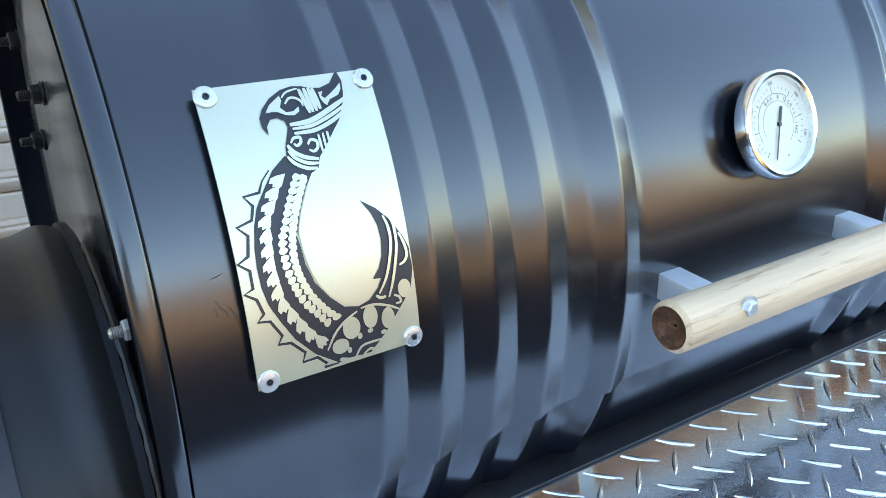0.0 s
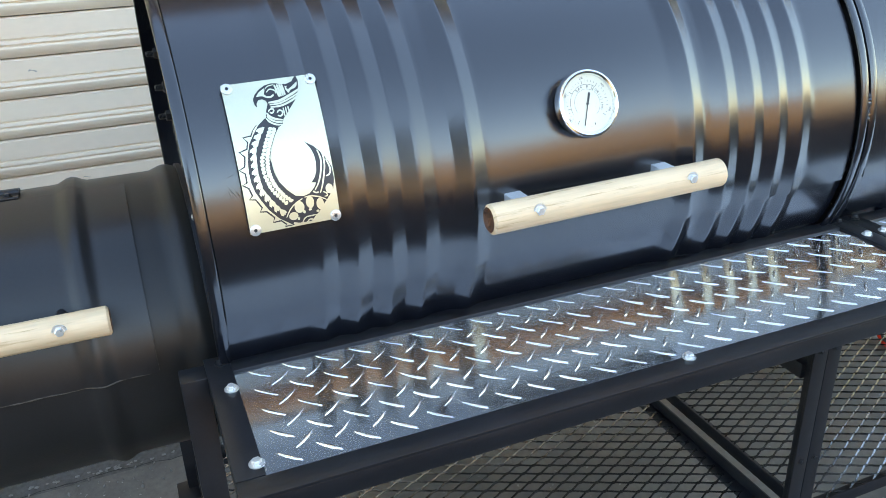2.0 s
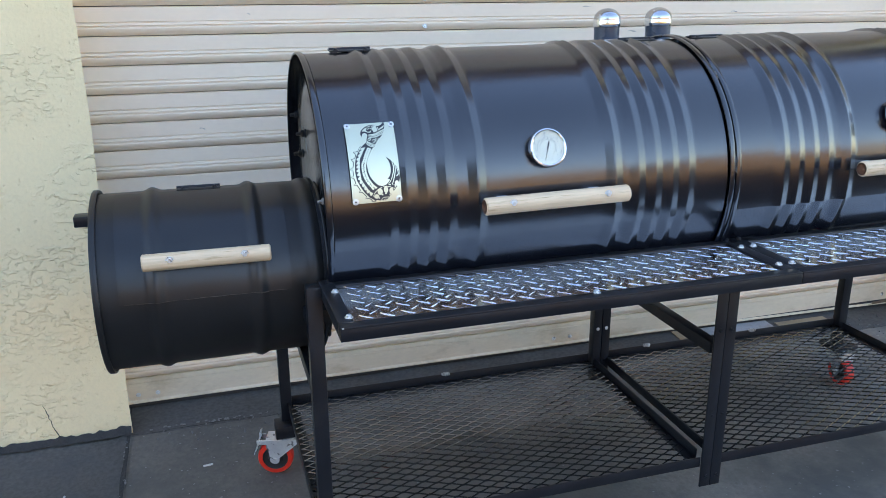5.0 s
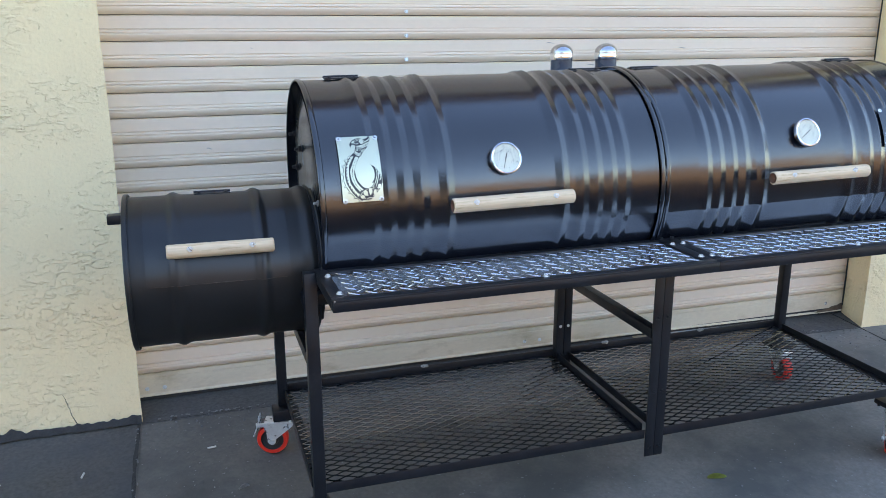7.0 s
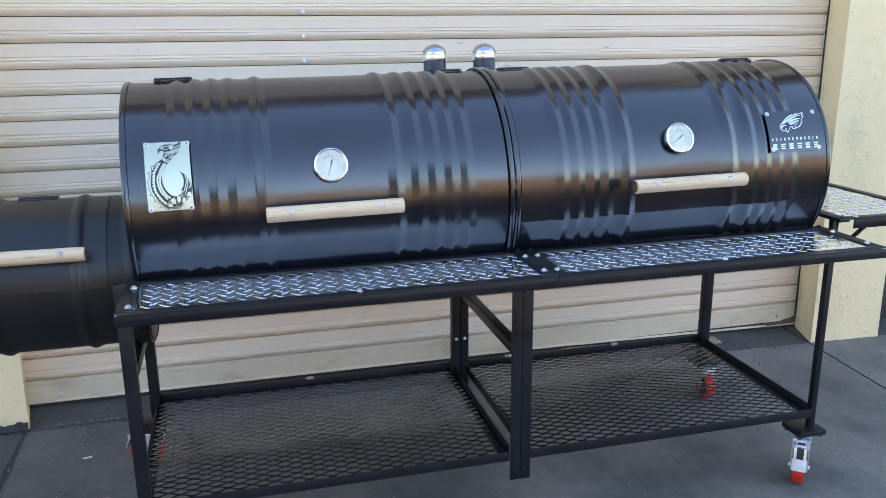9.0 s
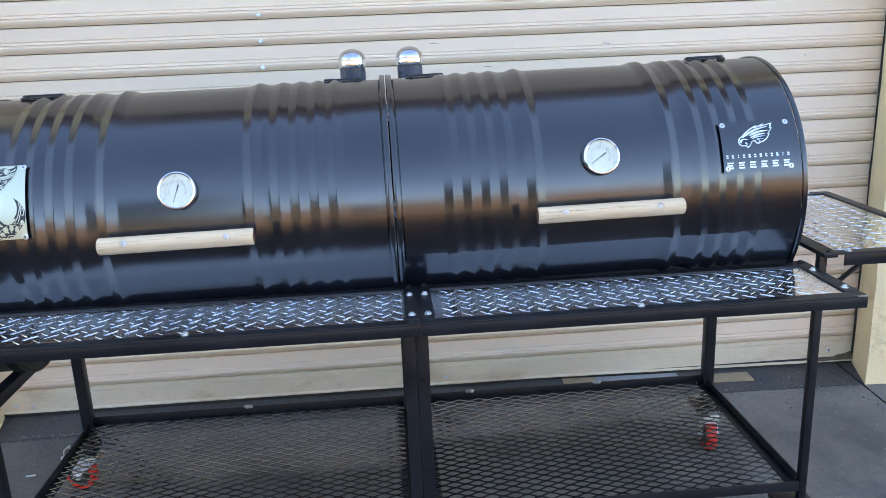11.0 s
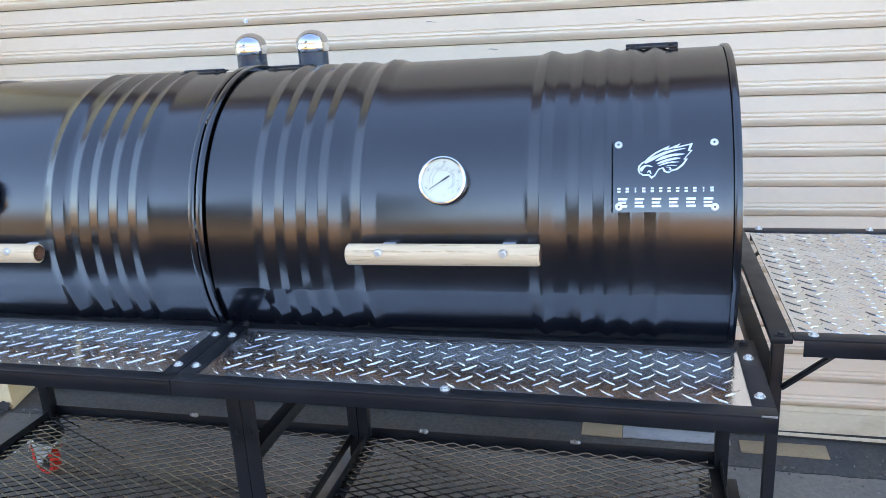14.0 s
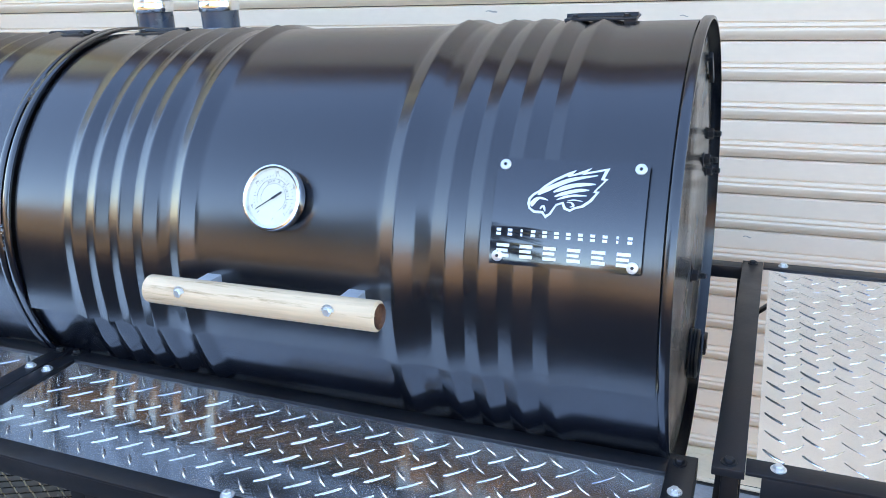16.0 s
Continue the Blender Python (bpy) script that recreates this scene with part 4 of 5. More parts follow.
def crest_plaque(parent, x0):
    a0, a1 = radians(34.7), radians(13.1)
    w = 0.157
    f = plaque_map(x0, w, a0, a1, R + PLATE_LIFT)
    pl = part("plaque", plaque_sheet(f, 10, 12), dark_plate, parent, "dark mirror plaque with a white bird crest")
    bm = B()
    cut_out(bm, f, CREST, 0.0016)
    part("crest", bm, silver_print, pl, "pale outline of a bird's head")
    bm = B()
    cut_out(bm, f, INNER, 0.0020)
    part("crest", bm, blue_print, pl, "dark blue field of the crest")
    bm = B()
    ribbon(bm, f, tapered(0.026, (0.302, 0.342), (0.351, 0.294), (0.417, 0.244), (0.522, 0.183), (0.678, 0.138)), 0.0024, 1)
    ribbon(bm, f, tapered(0.028, (0.401, 0.312), (0.486, 0.259), (0.566, 0.231), (0.67, 0.219)), 0.0024, 1)
    ribbon(bm, f, tapered(0.024, (0.413, 0.351), (0.49, 0.31), (0.569, 0.283), (0.633, 0.276)), 0.0024, 1)
    ribbon(bm, f, tapered(0.016, (0.428, 0.378), (0.492, 0.345), (0.545, 0.331), (0.623, 0.329)), 0.0024, 1)
    ribbon(bm, f, tapered(0.0087, (0.497, 0.386), (0.541, 0.372), (0.599, 0.381)), 0.0024, 1)
    ribbon(bm, f, tapered(0.0087, (0.495, 0.398), (0.529, 0.4), (0.54, 0.428), (0.518, 0.439)), 0.0024, 1)
    ribbon(bm, f, tapered(0.018, (0.267, 0.453), (0.275, 0.409), (0.312, 0.371), (0.371, 0.388)), 0.0024, 1)
    ribbon(bm, f, tapered(0.0087, (0.324, 0.473), (0.344, 0.439), (0.358, 0.491)), 0.0024, 1)
    part("crest", bm, silver_print, pl, "pale feather strokes")
    # two lines of lettering as plain stencilled blocks
    bm = B()
    for i in range(12):
        p = 0.056 + 0.0785 * i
        for q0, q1 in ((0.668, 0.694), (0.706, 0.732)):
            k = 0.007 if i in (2, 10) else 0.0155
            bm.faces.new([bm.verts.new(f(pp, qq, 0.0018)) for pp, qq in ((p - k, q0), (p + k, q0), (p + k, q1), (p - k, q1))])
    for i in range(6):
        p = 0.092 + 0.159 * i
        for q0, q1, l, r in ((0.808, 0.838, 0.044, 0.044), (0.856, 0.884, 0.044, 0.034), (0.902, 0.934, 0.044, 0.044)):
            bm.faces.new([bm.verts.new(f(pp, qq, 0.0018)) for pp, qq in ((p - l, q0), (p + r, q0), (p + r, q1), (p - l, q1))])
    part("print", bm, silver_print, pl, "two rows of silver blocks")
    for p, q in ((0.05, 0.065), (0.945, 0.060), (0.945, 0.935), (0.055, 0.925)):
        rivet(pl, normal_pose(x0 + w * p, a0 + (a1 - a0) * q, R + PLATE_LIFT + 0.0010))


def lid_flare(k):
    """The lid springs off the drum towards its lower edge, by k."""
    return lambda a: k * R * min(0.0, a - radians(2)) ** 2


def drum(name_label, x_off, hoops, ridges, handle, therm, hinges, lid_span, left_end, right_end, chim, flare):
    d = thing("cooking_drum", name_label, "grill drum", "cooking drums of the smoker", AXIS @ Matrix.Translation((x_off, 0, 0)))
    rad = lambda x: drum_radius(x, hoops, ridges)
    marks = [(c, HOOP_W) for c in hoops] + [(c, RIDGE_W) for c in ridges]
    bm = B()
    body_x0 = 0.0 if left_end else -0.004
    shell(bm, body_x0, LENGTH - 0.002, 0, 360, rad, step=0.006, dent=0.0008, marks=marks + [(lid_span[0] - 0.002, 0.002), (lid_span[1] + 0.002, 0.002)])
    # the drum is cut back beside the lid, which leaves a dark slot
    for v in bm.verts:
        a = math.degrees(math.atan2(v.co.z, -v.co.y))
        if -12 < a < 85 and (v.co.x < lid_span[0] - 0.0005 or v.co.x > lid_span[1] + 0.0005):
            v.co.y *= 0.95
            v.co.z *= 0.95
    part("drum_body", bm, paint, d, "ribbed steel drum in satin black")
    lid = part("lid", thick_sheet(lid_span[0], lid_span[1], -12.5, 86, rad, 0.0004, 0.0028, dent=0.0008, flare=lid_flare(flare), marks=marks), paint, d, "ribbed half lid, closed")
    if left_end:
        rim(d, -0.001, 0.0115, R + 0.0042, paint)
    else:
        rim(d, -0.0135, -0.001, R + 0.0105, paint)
    if right_end:
        rim(d, LENGTH - 0.0105, LENGTH + 0.001, R + 0.0048, paint)
    else:
        rim(d, LENGTH - 0.0035, LENGTH + 0.0085, R + 0.0105, paint)
    for x in hinges:
        hinge(d, x, iron_paint, rad(x) + 0.002)
    hx0, hx1, hz, s0, s1 = handle
    dowel_handle(d, hx0, hx1, -0.343, hz, (s0, s1), 0.052)
    thermometer(d, *therm)
    chimney(d, *chim)
    if left_end:
        c = end_disc(0.024, -1, R - 0.004, d)
    else:
        c = end_disc(0.006, -1, R - 0.004, d)
    if right_end:
        c2 = end_disc(CAP_X, 1, R - 0.004, d)
    else:
        c2 = end_disc(LENGTH - 0.006, 1, R - 0.004, d)
    return d, c, c2


def cap_bolt(parent, x, y, z, face, r=0.0085, ln=0.020, mat=iron_paint):
    """A stud with a washer and a thick hex nut."""
    m = Matrix.Translation((x, y, z)) @ (LATHE_X if face > 0 else LATHE_X @ Matrix.Diagonal((1, 1, -1, 1)))
    bm = B()
    lathe(bm, [(r * 1.25, 0), (r * 1.25, 0.0016), (r * 0.9, 0.0018)], 14, m)
    lathe(bm, [(r * 0.94, 0.0016), (r, 0.0026), (r, 0.0090), (r * 0.86, 0.0102)], 6, m)
    lathe(bm, [(r * (0.56 if k % 2 else 0.44), 0.0100 + (ln - 0.010) * 0.099 * k) for k in range(11)] + [(r * 0.36, ln + 0.0008)], 10, m)
    return part("bolt", bm, mat, parent)


left_drum, cap_l, _ = drum("black ribbed drum with pine handle, dial thermometer and hook plaque", 0.0, (0.303, 0.604), (0.1205, 0.160, 0.1995, 0.240, 0.658, 0.6985, 0.739, 0.7775),
                           (0.297, 0.607, 0.0137, 0.352, 0.554), (0.452, radians(20.5), 244, 8), (0.112, 0.796), (0.0130, 0.8775), True, False, (0.815, 0.167, 0.3590), 0.08)
hook_plaque(left_drum)
for y, z in ((0.13, 0.10), (0.205, 0.04), (0.232, 0.13)):
    cap_bolt(cap_l, 0.023, y, z, -1)
cap_bolt(cap_l, 0.023, -0.148, 0.004, -1, 0.0078, 0.018, worn_steel)

X2 = 0.909
right_drum, _, cap_r = drum("black ribbed drum with pine handle, dial thermometer and crest plaque", X2, (0.289, 0.5835), (0.112, 0.151, 0.191, 0.230, 0.6455, 0.684, 0.7228, 0.7618),
                            (0.279, 0.590, 0.0150, 0.336, 0.535), (0.430, radians(23.1), 215, -2), (0.078, 0.756), (0.0030, 0.872), False, True, (0.052, 0.163, 0.3580), 0.30)
crest_plaque(right_drum, 0.6965)
# rough overspray along the lower edge of the lid
ro = random.Random(21)
bm = B()
for k in range(300):
    x, a = 0.30 + 0.50 * ro.random() ** 0.8, radians(-12.3 + 3.0 * ro.random() ** 2.2)
    r0, q = drum_radius(x, (0.289, 0.5835), (0.6455, 0.684, 0.7228, 0.7618)) + 0.0027 + lid_flare(0.30)(a), ro.uniform(0.0007, 0.0017)
    m = normal_pose(x, a, r0)
    ring = [bm.verts.new(m @ Vector((q * 1.5 * math.cos(w), q * math.sin(w), -0.0004))) for w in (0.3, 1.6, 2.9, 4.1, 5.3)]
    tip = bm.verts.new(m @ Vector((0, 0, q * 0.18)))
    for i in range(5):
        bm.faces.new((ring[i], ring[(i + 1) % 5], tip))
part("overspray", bm, paint, right_drum, "gritty black overspray on the lid edge", sharp=80)
# welds that tie the two rims together
rw = random.Random(3)
for a0, n in ((4, 9), (46, 12)):
    bm = B()
    lumpy_run(bm, [ring_point(-0.0148 + rw.uniform(-0.0012, 0.0012), radians(a0 + k * 0.45), R + 0.0055) for k in range(2 * n)], 0.0036, 0.0062, rw)
    part("weld_bead", bm, paint, right_drum, "lumpy black weld between the rims")
for y, z in ((0.19, 0.115), (0.15, 0.085), (0.21, 0.055), (0.06, -0.06)):
    cap_bolt(cap_r, CAP_X, y, z, 1)
bm = B()
M = Matrix.Translation((CAP_X - 0.002, 0.10, -0.20)) @ LATHE_X
lathe(bm, [(0.036, 0)] + [(0.036 + 0.002 * (k % 2), 0.002 + 0.0022 * k) for k in range(7)] + [(0.030, 0.017), (0.030, 0.008)], 36, M)
part("vent_collar", bm, iron_paint, cap_r, "black threaded vent collar")
bm = B()
rod(bm, (CAP_X - 0.002, 0.09, 0.235), (CAP_X + 0.007, 0.09, 0.235), 0.0045)
rod(bm, (CAP_X - 0.002, 0.13, 0.205), (CAP_X + 0.007, 0.13, 0.205), 0.0045)
bar(bm, (CAP_X + 0.007, 0.085, 0.24), (CAP_X + 0.007, 0.135, 0.20), 0.006, 0.009)
part("grip", bm, iron_paint, cap_r)


# ---- the firebox: a smaller drum let into the left end ----
def build_firebox():
    fr = 0.186
    d = thing("firebox_drum", "small matt black firebox drum with a pine handled door", "firebox", "", pose(0, 0.0, 0.699, 0, 0.25, 0))
    prof = lambda x: fr + bump_at(x, -0.322, 0.020, 0.007) + bump_at(x, -0.127, 0.020, 0.007) + bump_at(x, -0.012, 0.022, 0.006)
    bm = B()
    shell(bm, -0.432, 0.012, 0, 360, prof, step=0.006, dent=0.002)
    part("drum_body", bm, firebox_paint, d, "ribbed matt black drum")
    rim(d, -0.438, -0.426, fr + 0.008, firebox_paint)
    end = end_disc(-0.418, -1, fr - 0.003, d)
    bm = B()
    box(bm, -0.476, -0.430, -0.022, 0.012, 0.128, 0.150, 0.002)
    part("latch", bm, iron_paint, d, "flat black latch tab")
    part("door", thick_sheet(-0.392, -0.064, 3.6, 84, prof, 0.0006, 0.0046, dent=0.002), firebox_door_paint, d, "curved access door, closed")
    re = random.Random(31)
    # a thin paler bead follows the door's lower edge
    bm = B()
    lumpy_run(bm, [ring_point(-0.385 + 0.0052 * k, radians(3.55 + 0.12 * math.sin(k * 0.7)), prof(-0.385 + 0.0052 * k) + 0.0038) for k in range(61)], 0.0006, 0.0013, re)
    part("worn_edge", bm, scuff, d, "paler uneven line along the access door's lower edge")
    hinge(d, -0.228, iron_paint, prof(-0.228) + 0.003, radians(90), 0.088)
    dowel_handle(d, -0.343, -0.102, -0.200, 0.096, (-0.291, -0.153), 0.030, 0.0165, bracket=False)
    end_disc(0.010, 1, fr - 0.001, d, mat=firebox_paint)
    bm = B()
    lathe(bm, [(fr + 0.001, -0.003), (fr + 0.006, -0.003), (fr + 0.006, 0.003), (fr + 0.001, 0.003)], 72, Matrix.Translation((0.006, 0, 0)) @ LATHE_X, closed=True)
    part("flange", bm, iron_paint, d)
    bm = B()
    rw = random.Random(12)
    lumpy_run(bm, [ring_point(0.0125, radians(a), fr + 0.0035) for a in range(-40, 88, 2)], 0.0026, 0.0046, rw)
    part("weld_bead", bm, firebox_paint, d, "lumpy black weld round the collar")


build_firebox()


# ---- tread plate: two crossed sets of raised lugs on a thin sheet ----
def lug(bm, x, y, z, turn, ln=0.0310, wd=0.0050, h=0.0016):
    """A lens-shaped lug with pointed ends and a ridge along its top."""
    c, s = math.cos(turn), math.sin(turn)
    rings = []
    for k, hh in ((1.0, 0.0), (0.78, 0.62), (0.40, 0.96)):
        ring = []
        for i in range(10):
            a = 2 * math.pi * i / 10
            px, py = ln / 2 * (0.72 + 0.28 * k) * math.cos(a), wd / 2 * k * math.sin(a) * abs(math.sin(a)) ** 0.6
            ring.append(bm.verts.new((x + px * c - py * s, y + px * s + py * c, z + h * hh)))
        rings.append(ring)
    for a, b in zip(rings, rings[1:]):
        for i in range(10):
            bm.faces.new((a[i], a[(i + 1) % 10], b[(i + 1) % 10], b[i]))
    top = [bm.verts.new((x + d * c, y + d * s, z + h)) for d in (ln * 0.30, -ln * 0.30)]
    r = rings[-1]
    bm.faces.new((r[9], r[0], r[1], top[0]))
    bm.faces.new((r[1], r[2], r[3], r[4], top[1], top[0]))
    bm.faces.new((r[4], r[5], r[6], top[1]))
    bm.faces.new((r[6], r[7], r[8], r[9], top[0], top[1]))


def tread_plate(x0, x1, y0, y1, z, ox, oy, pitch=0.0385, sag=0.0013, h=0.0016):
    bm = B()
    nx, ny = max(4, int((x1 - x0) / 0.03)), max(3, int((y1 - y0) / 0.03))
    g = [[bm.verts.new((x0 + (x1 - x0) * i / nx, y0 + (y1 - y0) * j / ny, z + sag * noise.noise(Vector((i * 0.9, j * 0.7, x0 * 3))))) for i in range(nx + 1)] for j in range(ny + 1)]
    for j in range(ny):
        for i in range(nx):
            bm.faces.new((g[j][i], g[j][i + 1], g[j + 1][i + 1], g[j + 1][i]))
    under = [bm.verts.new((x, y, z - 0.003)) for x, y in ((x0, y0), (x1, y0), (x1, y1), (x0, y1))]
    bm.faces.new(under[::-1])
    n = int(2.4 / pitch)
    for i in range(-n, n):
        for j in range(-n, n):
            for k, (dx, dy, turn) in enumerate(((0.0, 0.0, -0.76), (0.5, -0.45, 0.78))):
                x, y = ox + (i + dx) * pitch, oy + (j + dy) * pitch
                if x0 + 0.010 < x < x1 - 0.010 and y0 + 0.006 < y < y1 - 0.006:
                    lug(bm, x, y, z - 0.0003, turn, h=h)
    return bm


SHELF_Z = 0.735


def l_rail(bm, p0, p1, inward, w=0.027, drop=0.026, t=0.004):
    """Angle iron: a flat top flange and an outer wall."""
    (x0, y0), (x1, y1) = p0, p1
    if abs(x1 - x0) > abs(y1 - y0):
        ya, yb = sorted((y0, y0 + inward * w))
        box(bm, x0, x1, ya, yb, SHELF_Z - t, SHELF_Z, 0.0008)
        wa, wb = sorted((y0, y0 + inward * t))
        box(bm, x0, x1, wa, wb, SHELF_Z - drop, SHELF_Z - t + 0.0005, 0.0008)
    else:
        xa, xb = sorted((x0, x0 + inward * w))
        box(bm, xa, xb, y0, y1, SHELF_Z - t, SHELF_Z, 0.0008)
        wa, wb = sorted((x0, x0 + inward * t))
        box(bm, wa, wb, y0, y1, SHELF_Z - drop, SHELF_Z - t + 0.0005, 0.0008)
    return bm


def build_front_shelf():
    sh = thing("front_shelf", "long shelf of bright tread plate in a black steel frame", "shelf")
    x0, x1, y0, y1 = -0.016, 1.826, -0.480, -0.238
    part("rail", l_rail(B(), (x0, y0), (0.9305, y0), 1), iron_paint, sh)
    part("rail", l_rail(B(), (0.9315, y0), (x1, y0), 1), iron_paint, sh)
    part("rail", l_rail(B(), (x0 + 0.028, y1), (x1 - 0.03, y1), -1, w=0.026), iron_paint, sh)
    part("rail", l_rail(B(), (x0, y0 + 0.028), (x0, y1 + 0.012), 1, w=0.028), iron_paint, sh)
    part("rail", l_rail(B(), (x1, y0 + 0.028), (x1, y1 + 0.012), -1, w=0.030), iron_paint, sh)
    for xa in (x0, x1 - 0.004):
        bm = B()
        box(bm, xa, xa + 0.004, y0 + 0.0045, y0 + 0.0275, SHELF_Z - 0.026, SHELF_Z - 0.0045, 0.0006)
        part("corner", bm, iron_paint, sh)
    bm = B()
    box(bm, 0.902, 0.9305, y0 + 0.028, y1 + 0.006, SHELF_Z - 0.004, SHELF_Z + 0.0005, 0.0008)
    box(bm, 0.9315, 0.960, y0 + 0.028, y1 + 0.006, SHELF_Z - 0.004, SHELF_Z + 0.0002, 0.0008)
    part("middle_bar", bm, iron_paint, sh, "paired flat bars between the plates")
    for a, b, ox in ((x0 + 0.0285, 0.9015, 0.038), (0.9605, x1 - 0.0305, 0.947)):
        part("tread_plate", tread_plate(a, b, y0 + 0.0275, y1 - 0.0265, SHELF_Z - 0.003, ox, -0.279), tread, sh, "bright aluminium tread plate with crossed lugs", sharp=60)
    # paint rubbed off the corners
    for xa, xb in ((x0 + 0.002, x0 + 0.006), (x1 - 0.022, x1 - 0.002)):
        bm = B()
        box(bm, xa, xb, y0 - 0.0008, y0 + 0.0010, SHELF_Z - 0.0022, SHELF_Z + 0.0006, 0.0004)
        part("worn_edge", bm, worn_steel, sh, "bare steel corner")
    for x, y in ((0.005, -0.300), (0.007, -0.434), (0.479, -0.456), (1.370, -0.456), (1.809, -0.297), (1.809, -0.424), (0.915, -0.300), (0.947, -0.300), (0.915, -0.425), (0.947, -0.425)):
        part("bolt", hexbolt(B(), (x, y, SHELF_Z), (0, 0, 1), 0.0052, 0.0055), zinc, sh, "zinc hex bolt")
    for x, y in ((0.003, -0.243), (0.915, -0.246), (0.948, -0.246), (1.808, -0.243)):
        part("bolt", hexbolt(B(), (x, y, SHELF_Z), (0, 0, 1), 0.0055, 0.006), iron_paint, sh)


build_front_shelf()


def build_side_shelf():
    sh = thing("side_shelf", "square tread plate shelf on black steel arms", "shelf")
    z = 0.765
    bm = B()
    box(bm, 1.842, 1.874, -0.283, 0.347, z - 0.010, z, 0.001)
    part("rail", bm, iron_paint, sh)
    for y in (-0.283, 0.320):
        bm = B()
        box(bm, 1.8745, 2.20, y, y + 0.027, z - 0.004, z, 0.0008)
        yy = y if y < 0 else y + 0.023
        box(bm, 1.890, 2.20, yy, yy + 0.004, z - 0.030, z - 0.0035, 0.0008)
        part("rail", bm, iron_paint, sh)
    bm = B()
    box(bm, 2.172, 2.20, -0.2555, 0.3195, z - 0.004, z, 0.0008)
    box(bm, 2.196, 2.20, -0.2555, 0.3195, z - 0.030, z - 0.0035, 0.0008)
    part("rail", bm, iron_paint, sh)
    part("tread_plate", tread_plate(1.884, 2.1715, -0.2550, 0.3190, z - 0.003, 1.90, -0.24), tread, sh, "bright aluminium tread plate with crossed lugs", sharp=60)
    bm = B()
    bar(bm, (1.866, -0.262, 0.672), (1.944, -0.272, z - 0.022), 0.016, 0.005)
    part("brace", bm, iron_paint, sh)
    bm = B()
    bar(bm, (1.866, 0.335, 0.672), (1.944, 0.335, z - 0.022), 0.016, 0.005)
    part("brace", bm, iron_paint, sh)
    bm = B()
    box(bm, 1.79, 1.842, 0.318, 0.345, z - 0.024, z - 0.003, 0.001)
    part("arm", bm, iron_paint, sh)
    for x, y in ((1.905, -0.268), (1.905, 0.334), (2.13, 0.334), (2.13, -0.268)):
        part("bolt", hexbolt(B(), (x, y, z), (0, 0, 1), 0.0052, 0.0055), zinc, sh, "zinc hex bolt")
    for x, y in ((1.858, -0.27), (1.858, 0.335)):
        part("bolt", hexbolt(B(), (x, y, z), (0, 0, 1), 0.0055, 0.005), iron_paint, sh)


build_side_shelf()


